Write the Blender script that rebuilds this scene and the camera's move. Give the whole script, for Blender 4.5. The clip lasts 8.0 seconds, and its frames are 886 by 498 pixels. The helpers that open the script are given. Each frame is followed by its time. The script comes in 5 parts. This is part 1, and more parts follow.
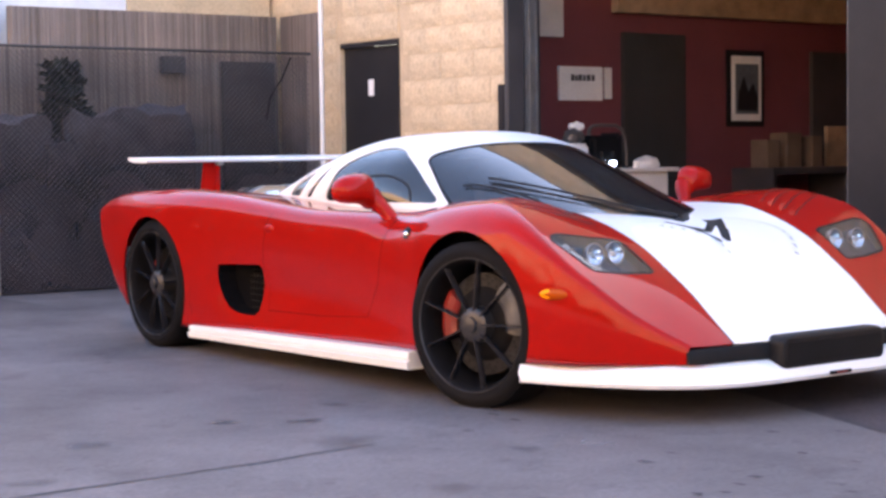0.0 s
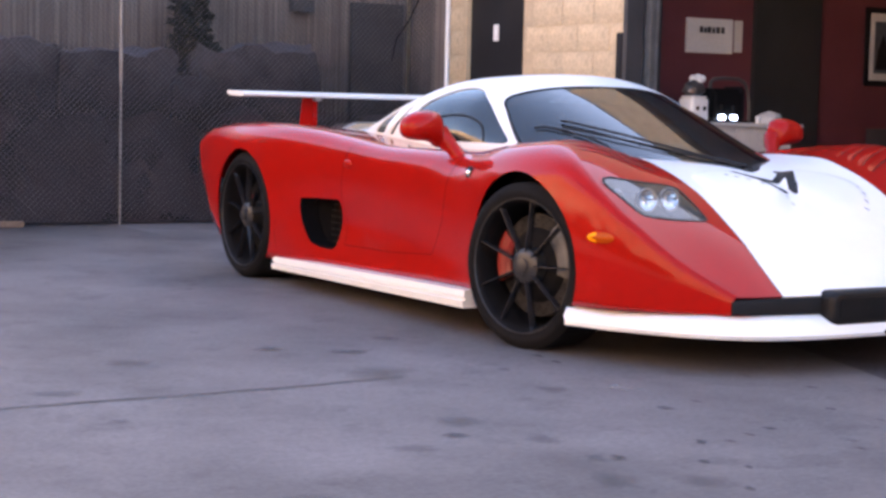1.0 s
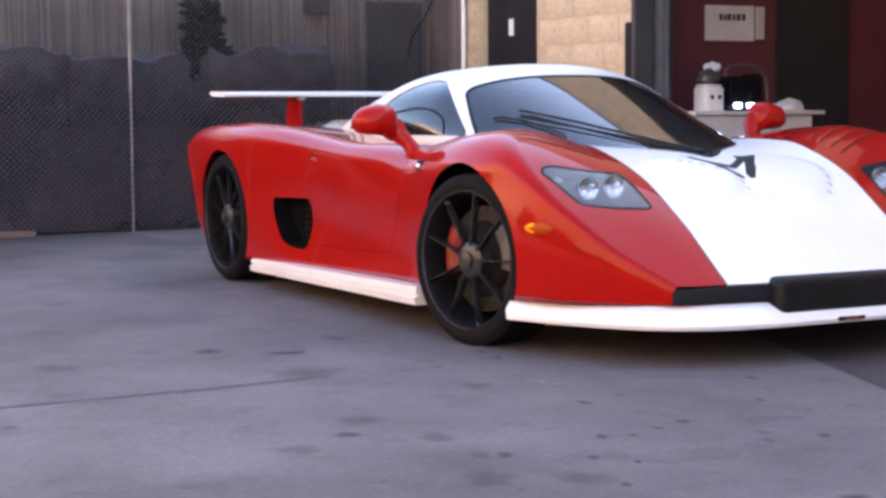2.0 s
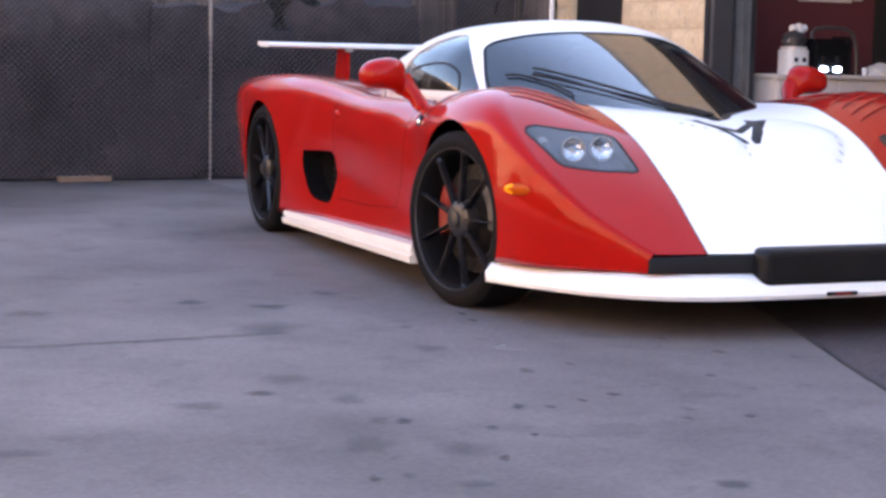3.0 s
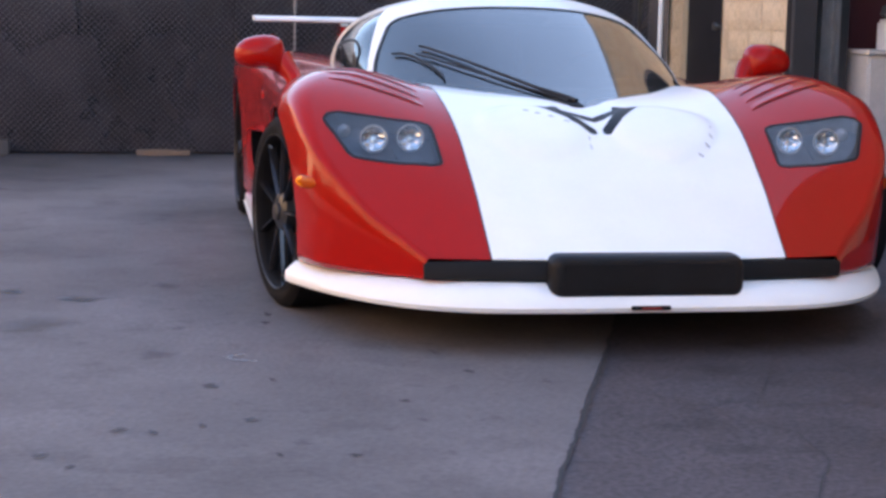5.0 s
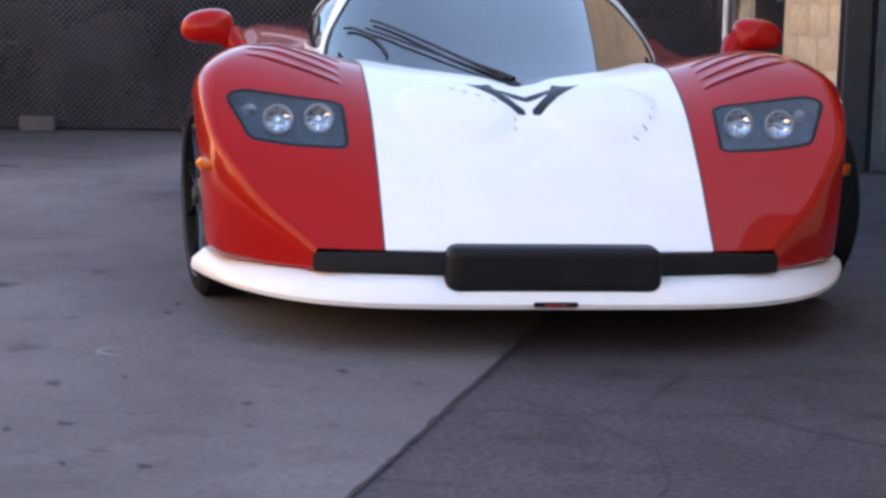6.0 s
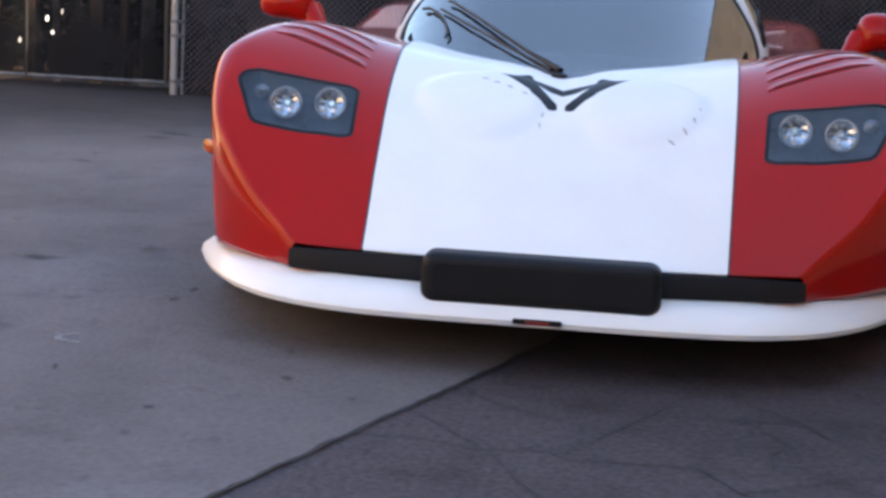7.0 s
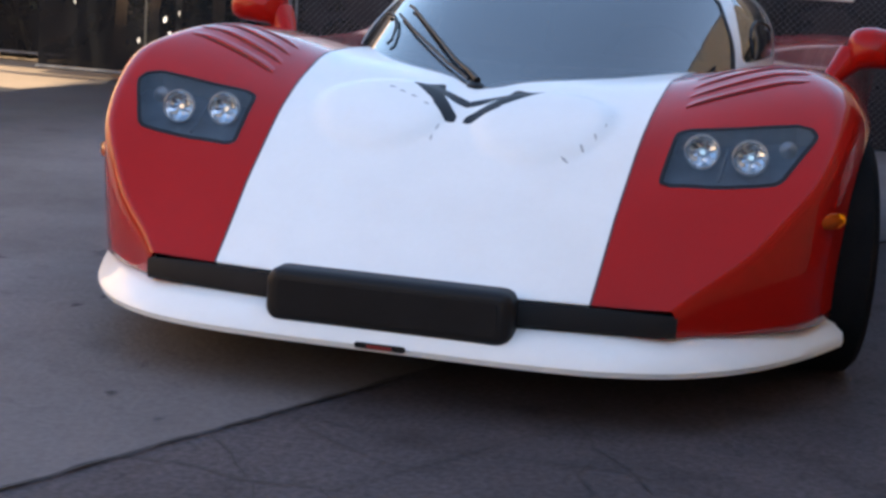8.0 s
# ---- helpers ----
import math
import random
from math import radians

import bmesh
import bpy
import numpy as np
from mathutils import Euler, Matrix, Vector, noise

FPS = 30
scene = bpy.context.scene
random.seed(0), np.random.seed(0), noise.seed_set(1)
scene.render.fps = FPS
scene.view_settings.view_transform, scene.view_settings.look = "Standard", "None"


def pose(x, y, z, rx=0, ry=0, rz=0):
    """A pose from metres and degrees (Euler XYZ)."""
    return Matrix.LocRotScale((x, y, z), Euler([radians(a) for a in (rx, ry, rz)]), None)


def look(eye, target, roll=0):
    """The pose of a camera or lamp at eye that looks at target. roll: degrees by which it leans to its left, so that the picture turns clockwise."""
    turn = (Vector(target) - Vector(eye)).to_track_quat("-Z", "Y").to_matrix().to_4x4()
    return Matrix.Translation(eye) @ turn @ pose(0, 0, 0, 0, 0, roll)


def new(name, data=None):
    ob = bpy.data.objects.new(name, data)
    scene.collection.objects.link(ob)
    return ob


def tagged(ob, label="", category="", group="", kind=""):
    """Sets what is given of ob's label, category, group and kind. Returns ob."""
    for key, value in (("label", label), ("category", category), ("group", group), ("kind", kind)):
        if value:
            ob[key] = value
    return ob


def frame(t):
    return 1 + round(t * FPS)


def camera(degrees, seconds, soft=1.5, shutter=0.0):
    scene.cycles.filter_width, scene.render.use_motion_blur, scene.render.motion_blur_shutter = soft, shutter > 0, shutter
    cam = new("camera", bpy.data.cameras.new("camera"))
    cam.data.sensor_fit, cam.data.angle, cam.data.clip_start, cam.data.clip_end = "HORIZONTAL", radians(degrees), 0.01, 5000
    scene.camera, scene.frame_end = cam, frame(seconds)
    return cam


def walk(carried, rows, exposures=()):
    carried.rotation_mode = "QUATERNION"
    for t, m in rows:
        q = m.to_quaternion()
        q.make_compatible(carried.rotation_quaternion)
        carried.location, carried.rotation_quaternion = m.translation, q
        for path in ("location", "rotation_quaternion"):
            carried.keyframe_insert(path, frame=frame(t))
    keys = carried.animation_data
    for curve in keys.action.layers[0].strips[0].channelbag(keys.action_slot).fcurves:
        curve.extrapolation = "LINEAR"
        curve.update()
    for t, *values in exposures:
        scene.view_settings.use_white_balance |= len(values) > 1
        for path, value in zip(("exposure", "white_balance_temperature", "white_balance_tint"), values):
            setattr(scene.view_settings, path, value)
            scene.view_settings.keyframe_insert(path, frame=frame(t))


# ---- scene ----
cam = camera(29.78, 8.0, soft=3.0)
PATH = [
    (0.0, (-5.016, -5.162, 1.007), (-1.423, -0.369, 0.661), -0.80),
    (0.1, (-4.981, -5.193, 0.996), (-1.462, -0.351, 0.580), -0.22),
    (0.2, (-4.948, -5.224, 0.986), (-1.536, -0.305, 0.583), 0.40),
    (0.3, (-4.917, -5.256, 0.976), (-1.564, -0.305, 0.484), 0.35),
    (0.4, (-4.884, -5.287, 0.966), (-1.570, -0.313, 0.444), -0.01),
    (0.5, (-4.846, -5.317, 0.959), (-1.534, -0.342, 0.436), 0.31),
    (0.6, (-4.800, -5.344, 0.954), (-1.483, -0.362, 0.531), 1.24),
    (0.7, (-4.750, -5.368, 0.951), (-1.463, -0.367, 0.524), 1.50),
    (0.8, (-4.701, -5.389, 0.949), (-1.452, -0.364, 0.500), 2.51),
    (0.9, (-4.656, -5.408, 0.947), (-1.515, -0.318, 0.468), 2.21),
    (1.0, (-4.613, -5.426, 0.946), (-1.554, -0.290, 0.432), 1.38),
    (1.2, (-4.521, -5.465, 0.951), (-1.484, -0.313, 0.466), 1.08),
    (2.3, (-3.846, -5.615, 0.895), (-1.341, -0.192, 0.331), -0.80),
    (2.5, (-3.731, -5.660, 0.903), (-1.419, -0.157, 0.293), -0.43),
    (2.7, (-3.591, -5.678, 0.908), (-1.295, -0.166, 0.314), -0.03),
    (2.8, (-3.519, -5.686, 0.909), (-1.230, -0.171, 0.323), 0.36),
    (3.0, (-3.376, -5.713, 0.907), (-1.143, -0.184, 0.240), 1.07),
    (3.2, (-3.203, -5.728, 0.911), (-0.956, -0.216, 0.162), 0.66),
    (3.3, (-3.118, -5.739, 0.918), (-0.863, -0.236, 0.128), 0.86),
    (3.5, (-2.948, -5.763, 0.937), (-0.694, -0.254, 0.182), 1.38),
    (3.7, (-2.764, -5.773, 0.952), (-0.661, -0.197, 0.257), 0.88),
    (3.8, (-2.674, -5.782, 0.959), (-0.646, -0.183, 0.222), 1.41),
    (4.0, (-2.506, -5.805, 0.971), (-0.596, -0.168, 0.209), 2.86),
    (4.2, (-2.314, -5.779, 0.974), (-0.465, -0.122, 0.217), 3.10),
    (5.3, (-1.309, -5.654, 0.987), (-0.403, 0.221, 0.178), 1.41),
    (5.5, (-1.181, -5.593, 1.003), (-0.307, 0.286, 0.181), 2.09),
    (5.7, (-1.003, -5.528, 0.996), (-0.242, 0.355, 0.095), 1.36),
    (5.8, (-0.908, -5.501, 0.990), (-0.219, 0.392, 0.095), 0.99),
    (6.0, (-0.733, -5.457, 0.982), (-0.179, 0.449, 0.084), 1.05),
    (6.2, (-0.544, -5.397, 0.989), (-0.281, 0.530, 0.097), 1.48),
    (6.3, (-0.445, -5.366, 0.995), (-0.314, 0.564, 0.089), 1.43),
    (6.5, (-0.247, -5.305, 1.008), (-0.435, 0.625, 0.113), 1.52),
    (6.7, (-0.063, -5.211, 1.016), (-0.466, 0.708, 0.116), 3.10),
    (6.8, (0.025, -5.156, 1.018), (-0.431, 0.755, 0.097), 4.31),
    (7.0, (0.200, -5.051, 1.019), (-0.444, 0.828, 0.004), 2.89),
    (7.2, (0.378, -4.964, 1.032), (-0.431, 0.893, 0.010), 2.56),
    (7.3, (0.471, -4.927, 1.043), (-0.458, 0.909, 0.007), 3.15),
    (7.5, (0.658, -4.857, 1.061), (-0.580, 0.938, 0.114), 2.87),
    (7.7, (0.828, -4.764, 1.056), (-0.607, 0.977, 0.068), 3.18),
    (7.8, (0.912, -4.716, 1.053), (-0.576, 1.009, 0.050), 3.00),
    (8.0, (1.080, -4.625, 1.050), (-0.408, 1.096, 0.021), 3.71),
]
walk(cam, [(t, look(e, g, r)) for t, e, g, r in PATH], [(0.0, 2.80, 6720, 19), (0.5, 2.70, 6700, 19), (2.5, 2.64, 6700, 19), (3.0, 2.72, 6700, 18), (3.5, 2.59, 6680, 18), (4.0, 2.50, 6680, 17), (5.5, 2.37, 6650, 15), (6.5, 2.33, 6640, 12), (7.0, 2.24, 6600, 11), (8.0, 2.01, 6450, 9)])

# ---- world and sun ----
world = bpy.data.worlds.new("sky")
scene.world = world
world.use_nodes = True
nt = world.node_tree
sky = nt.nodes.new("ShaderNodeTexSky")
sky.sky_type = 'NISHITA'
sky.sun_disc = False
sky.dust_density, sky.ozone_density = 1.2, 0.6
sky.sun_elevation = radians(31.05)
sky.sun_rotation = radians(94)
nt.links.new(sky.outputs[0], nt.nodes["Background"].inputs[0])
nt.nodes["Background"].inputs[1].default_value = 0.15
sun = new("sun", bpy.data.lights.new("sun", 'SUN'))
sun.data.energy, sun.data.angle, sun.data.color = 4.8, radians(0.5), (1.0, 0.81, 0.57)
SUN_FROM = Vector((math.cos(radians(31.05)) * math.sin(radians(94)), math.cos(radians(31.05)) * math.cos(radians(94)), math.sin(radians(31.05))))
sun.matrix_world = look(SUN_FROM * 30, (0, 0, 0))


# ---- materials ----
def mat(name, color, rough=0.5, metal=0.0, vary=0.15, scale=6.0, bump=0.0, fine=60.0, coat=0.0, trans=0.0, emit=None, object_random=0.0, alpha=1.0, grain=0.08, spec=0.5, ior=1.5, spots=0.0, coat_rough=0.04, coat_ior=1.5):
    m = bpy.data.materials.new(name)
    m.use_nodes = True
    n, l = m.node_tree.nodes, m.node_tree.links
    p = n["Principled BSDF"]
    p.inputs["Roughness"].default_value, p.inputs["Metallic"].default_value = rough, metal
    p.inputs["Coat Weight"].default_value, p.inputs["Coat Roughness"].default_value = coat, coat_rough
    p.inputs["Coat IOR"].default_value = coat_ior
    p.inputs["Transmission Weight"].default_value = trans
    p.inputs["Alpha"].default_value = alpha
    p.inputs["Specular IOR Level"].default_value, p.inputs["IOR"].default_value = spec, ior
    c = (*color, 1.0)
    co = n.new("ShaderNodeTexCoord")
    big, small = n.new("ShaderNodeTexNoise"), n.new("ShaderNodeTexNoise")
    big.inputs["Scale"].default_value, big.inputs["Detail"].default_value = scale, 5
    small.inputs["Scale"].default_value, small.inputs["Detail"].default_value = fine, 3
    for t in (big, small):
        l.new(co.outputs["Object"], t.inputs["Vector"])
    mix, mix2 = n.new("ShaderNodeMixRGB"), n.new("ShaderNodeMixRGB")
    mix.blend_type = mix2.blend_type = 'MULTIPLY'
    mix.inputs[0].default_value = mix2.inputs[0].default_value = 1.0
    for t, amount, into in ((big, vary, mix), (small, grain, mix2)):
        r = n.new("ShaderNodeMapRange")
        r.inputs["From Min"].default_value, r.inputs["From Max"].default_value = 0.3, 0.7
        r.inputs["To Min"].default_value, r.inputs["To Max"].default_value = 1 - amount, 1 + amount * 0.6
        l.new(t.outputs["Fac"], r.inputs["Value"])
        l.new(r.outputs[0], into.inputs[2])
    mix.inputs[1].default_value = c
    l.new(mix.outputs[0], mix2.inputs[1])
    last = mix2.outputs[0]
    if spots:
        # worn blotches and small dark marks with soft edges
        for size, lo, hi, amount in ((0.45, 0.42, 0.62, 0.4), (1.3, 0.48, 0.68, 0.45), (3.2, 0.54, 0.74, 0.65), (8.5, 0.60, 0.76, 0.6), (24.0, 0.64, 0.78, 0.4)):
            t, r, m4 = n.new("ShaderNodeTexNoise"), n.new("ShaderNodeMapRange"), n.new("ShaderNodeMixRGB")
            t.inputs["Scale"].default_value, t.inputs["Detail"].default_value, t.inputs["Roughness"].default_value = size, 6, 0.62
            r.inputs["From Min"].default_value, r.inputs["From Max"].default_value = lo, hi
            r.inputs["To Min"].default_value, r.inputs["To Max"].default_value = 1.0, 1.0 - amount * spots
            l.new(co.outputs["Object"], t.inputs["Vector"])
            l.new(t.outputs["Fac"], r.inputs["Value"])
            m4.blend_type = 'MULTIPLY'
            m4.inputs[0].default_value = 1.0
            l.new(last, m4.inputs[1])
            l.new(r.outputs[0], m4.inputs[2])
            last = m4.outputs[0]
    if object_random:
        info, r, m3 = n.new("ShaderNodeObjectInfo"), n.new("ShaderNodeMapRange"), n.new("ShaderNodeMixRGB")
        r.inputs["To Min"].default_value, r.inputs["To Max"].default_value = 1 - object_random, 1 + object_random
        l.new(info.outputs["Random"], r.inputs["Value"])
        m3.blend_type = 'MULTIPLY'
        m3.inputs[0].default_value = 1.0
        l.new(last, m3.inputs[1])
        l.new(r.outputs[0], m3.inputs[2])
        last = m3.outputs[0]
    l.new(last, p.inputs["Base Color"])
    if bump:
        b = n.new("ShaderNodeBump")
        b.inputs["Strength"].default_value, b.inputs["Distance"].default_value = bump, 0.01
        l.new(small.outputs["Fac"], b.inputs["Height"])
        l.new(b.outputs[0], p.inputs["Normal"])
    if emit:
        p.inputs["Emission Color"].default_value = (*emit[:3], 1)
        p.inputs["Emission Strength"].default_value = emit[3]
    return m


RED = mat("red_paint", (0.315, 0.006, 0.003), 0.4, vary=0.04, coat=1.0, grain=0.02, spec=0.02, coat_rough=0.05, coat_ior=1.25)
WHITE = mat("white_paint", (0.73, 0.755, 0.755), 0.4, vary=0.03, coat=0.35, grain=0.01, spec=0.1)
BLACK = mat("black_plastic", (0.008, 0.008, 0.009), 0.5, vary=0.2, spec=0.2)
MATT = mat("matt_black", (0.005, 0.005, 0.006), 0.95, vary=0.2, spec=0.05)
CARBON = mat("dark_grille", (0.009, 0.009, 0.010), 0.6, vary=0.3, spec=0.15)
RUBBER = mat("tyre_rubber", (0.007, 0.007, 0.008), 0.85, vary=0.25, bump=0.3, spec=0.12)
LIP = mat("dark_rim_lip", (0.028, 0.029, 0.033), 0.38, metal=0.2)
COVER = mat("glossy_dark_cover", (0.06, 0.06, 0.065), 0.15, coat=1.0)
RIM = mat("gunmetal_rim", (0.055, 0.054, 0.06), 0.2, metal=0.7, vary=0.15)
BARREL = mat("dark_rim_barrel", (0.007, 0.007, 0.008), 0.7, vary=0.2, spec=0.08)
STEEL = mat("steel", (0.45, 0.44, 0.43), 0.3, metal=1.0, vary=0.2)
GALV = mat("galvanised_steel", (0.30, 0.30, 0.31), 0.45, metal=0.6, vary=0.25)
CALIPER = mat("caliper_red", (0.2, 0.015, 0.012), 0.4)
AMBER = mat("amber_plastic", (0.36, 0.055, 0.001), 0.25, vary=0.1, coat=0.1, spec=0.15)
AMBERLIT = mat("amber_highlight", (1.0, 0.34, 0.001), 0.3, vary=0.15, scale=90, spec=0.12)
GLASS = mat("tinted_glass", (0.16, 0.165, 0.17), 0.02, vary=0.02, trans=0.93, grain=0.0, ior=1.58)
LENS = mat("clear_lens", (0.8, 0.82, 0.84), 0.02, vary=0.02, trans=1.0, grain=0.0, ior=1.28)
BUCKET = mat("headlight_housing", (0.095, 0.112, 0.135), 0.6, vary=0.25, scale=20)
CHROME = mat("chrome", (0.85, 0.86, 0.88), 0.12, metal=1.0, vary=0.05)
ASPHALT = mat("asphalt", (0.093, 0.079, 0.085), 0.8, vary=0.25, scale=1.3, bump=0.4, fine=55, grain=0.35, spots=0.8, spec=0.2)
SLAB = mat("worn_concrete", (0.153, 0.140, 0.142), 0.85, vary=0.2, scale=1.6, bump=0.3, fine=55, grain=0.14, spots=0.55, spec=0.2)
STAIN = mat("oil_stain", (0.06, 0.056, 0.06), 0.8, vary=0.4, scale=14, bump=0.3, alpha=0.6)
TAR = mat("crack_filler", (0.018, 0.017, 0.018), 0.8, vary=0.3)
PALE = mat("pale_sheet", (0.72, 0.76, 0.8), 0.6, vary=0.1)
SCRUB = mat("dusty_leaves", (0.05, 0.048, 0.026), 0.75, vary=0.4, spec=0.15)
LEAF = mat("dark_leaves", (0.02, 0.025, 0.018), 0.7, vary=0.4, spec=0.2)
TARP = mat("dark_tarpaulin", (0.105, 0.096, 0.106), 0.9, vary=0.3, spec=0.1)
LED = mat("display_light", (0.5, 0.6, 0.9), 0.3, emit=(0.62, 0.8, 1.0, 2.6))
WIRE = mat("fence_wire", (0.02, 0.02, 0.022), 0.5, vary=0.2)
TAN = mat("tan_block", (0.60, 0.475, 0.315), 0.85, vary=0.14, scale=5, bump=0.4, fine=40, object_random=0.05, grain=0.16)
MORTAR = mat("mortar", (0.55, 0.43, 0.285), 0.9, vary=0.15, bump=0.3)
DARKPAINT = mat("dark_painted_steel", (0.016, 0.016, 0.019), 0.55, vary=0.25, scale=3, spec=0.25)
MAROON = mat("maroon_wall", (0.175, 0.052, 0.062), 0.6, vary=0.12, scale=2)
def streaked(m, across, low, high):
    """Uneven upright streaks of weather over a material's own colour."""
    n, l = m.node_tree.nodes, m.node_tree.links
    shade = n["Principled BSDF"].inputs["Base Color"]
    own = shade.links[0].from_socket
    co, mp, t, r, mix = n.new("ShaderNodeTexCoord"), n.new("ShaderNodeMapping"), n.new("ShaderNodeTexNoise"), n.new("ShaderNodeMapRange"), n.new("ShaderNodeMix")
    mp.inputs["Scale"].default_value = (across, across, 0.5)
    t.inputs["Scale"].default_value, t.inputs["Detail"].default_value = 1.0, 4
    r.inputs["From Min"].default_value, r.inputs["From Max"].default_value = 0.35, 0.68
    r.inputs["To Min"].default_value, r.inputs["To Max"].default_value = low, high
    mix.data_type, mix.blend_type = 'RGBA', 'MULTIPLY'
    mix.inputs[0].default_value = 1.0
    l.new(co.outputs["Object"], mp.inputs[0])
    l.new(mp.outputs[0], t.inputs["Vector"])
    l.new(t.outputs["Fac"], r.inputs["Value"])
    l.new(own, mix.inputs[6])
    l.new(r.outputs[0], mix.inputs[7])
    l.new(mix.outputs[2], shade)


SHEET = mat("ribbed_sheet", (0.215, 0.178, 0.158), 0.55, metal=0.2, vary=0.3, scale=1.5)
streaked(SHEET, 38.0, 0.65, 1.4)
PAPER = mat("white_paper", (0.78, 0.77, 0.76), 0.7, vary=0.06)
OFFWHITE = mat("off_white_laminate", (0.70, 0.66, 0.63), 0.5, vary=0.08)
WOOD = mat("raw_timber", (0.36, 0.25, 0.16), 0.8, vary=0.25, scale=8)
CONCRETE = mat("concrete", (0.3, 0.29, 0.27), 0.9, vary=0.2, scale=2, bump=0.3)
DIRT = mat("sunlit_ground", (0.21, 0.155, 0.105), 0.9, vary=0.25, scale=2, bump=0.3)


# ---- mesh helpers ----
def curve(*keys):
    """A smooth monotone curve through (y, value) keys."""
    ks = np.array(keys, float)
    x, y = ks[:, 0], ks[:, 1]
    h, d = np.diff(x), np.diff(y) / np.diff(x)
    m = np.zeros_like(y)
    m[0], m[-1] = d[0], d[-1]
    for i in range(1, len(x) - 1):
        if d[i - 1] * d[i] > 0:
            a, b = 2 * h[i] + h[i - 1], h[i] + 2 * h[i - 1]
            m[i] = (a + b) / (a / d[i - 1] + b / d[i])

    def at(v):
        v = np.clip(np.asarray(v, float), x[0], x[-1])
        i = np.clip(np.searchsorted(x, v, side="right") - 1, 0, len(h) - 1)
        s = (v - x[i]) / h[i]
        return ((1 + 2 * s) * (1 - s) ** 2 * y[i] + s * (1 - s) ** 2 * h[i] * m[i]
                + s * s * (3 - 2 * s) * y[i + 1] + s * s * (s - 1) * h[i] * m[i + 1])
    return at


def empty(name, m=None):
    ob = new(name)
    ob.empty_display_size = 0.1
    if m is not None:
        ob.matrix_world = m
    return ob


def put(name, me, material, parent=None, label="", m=None):
    ob = new(name, me)
    if material and not me.materials:
        me.materials.append(material)
    ob.parent = parent
    if m is not None:
        ob.matrix_basis = m
    if label:
        ob["label"] = label
    return ob


def part(name, bm, material, parent=None, label="", smooth=False, m=None):
    me = bpy.data.meshes.new(name)
    bmesh.ops.recalc_face_normals(bm, faces=bm.faces)
    bm.to_mesh(me)
    bm.free()
    if smooth:
        me.polygons.foreach_set("use_smooth", [True] * len(me.polygons))
        me.set_sharp_from_angle(angle=radians(40))
    return put(name, me, material, parent, label, m)


def box(x0, x1, y0, y1, z0, z1, bevel=0.0, bm=None):
    bm = bm or bmesh.new()
    vs = bmesh.ops.create_cube(bm, size=1.0)["verts"]
    for v in vs:
        v.co = Vector(((x0 + x1) / 2 + v.co.x * (x1 - x0), (y0 + y1) / 2 + v.co.y * (y1 - y0), (z0 + z1) / 2 + v.co.z * (z1 - z0)))
    if bevel:
        es = {e for v in vs for e in v.link_edges}
        bmesh.ops.bevel(bm, geom=list(es), offset=bevel, segments=2, affect='EDGES')
    return bm


def lathe(profile, seg=48, axis='X', bm=None, cap=False):
    """Turns (along, radius) pairs round an axis."""
    bm = bm or bmesh.new()
    rings = []
    for a, r in profile:
        ring = []
        for k in range(seg):
            c, s = math.cos(2 * math.pi * k / seg) * r, math.sin(2 * math.pi * k / seg) * r
            ring.append(bm.verts.new((a, c, s) if axis == 'X' else (c, a, s) if axis == 'Y' else (c, s, a)))
        rings.append(ring)
    for p, q in zip(rings, rings[1:]):
        for k in range(seg):
            bm.faces.new((p[k], p[(k + 1) % seg], q[(k + 1) % seg], q[k]))
    if cap:
        bm.faces.new(rings[0])
        bm.faces.new(list(reversed(rings[-1])))
    return bm


def tube(points, radius, seg=8, bm=None):
    bm = bm or bmesh.new()
    pts = [Vector(p) for p in points]
    rs = radius if isinstance(radius, (list, tuple)) else [radius] * len(pts)
    rings = []
    for i, p in enumerate(pts):
        d = (pts[min(i + 1, len(pts) - 1)] - pts[max(i - 1, 0)]).normalized()
        a = d.orthogonal().normalized() if i == 0 else (a - d * a.dot(d)).normalized()
        b = d.cross(a)
        rings.append([bm.verts.new(p + (a * math.cos(2 * math.pi * k / seg) + b * math.sin(2 * math.pi * k / seg)) * rs[i]) for k in range(seg)])
    for p, q in zip(rings, rings[1:]):
        for k in range(seg):
            bm.faces.new((p[k], p[(k + 1) % seg], q[(k + 1) % seg], q[k]))
    bm.faces.new(rings[0])
    bm.faces.new(list(reversed(rings[-1])))
    return bm


def prism(outline, axis, lo, hi, bm=None):
    """Extrudes a 2D outline along an axis ('X': pairs are y, z; 'Y': x, z; 'Z': x, y)."""
    bm = bm or bmesh.new()
    def at(p, h):
        return {'X': (h, p[0], p[1]), 'Y': (p[0], h, p[1]), 'Z': (p[0], p[1], h)}[axis]
    a, b = [bm.verts.new(at(p, lo)) for p in outline], [bm.verts.new(at(p, hi)) for p in outline]
    n = len(outline)
    for k in range(n):
        bm.faces.new((a[k], a[(k + 1) % n], b[(k + 1) % n], b[k]))
    bm.faces.new(a)
    bm.faces.new(list(reversed(b)))
    return bm


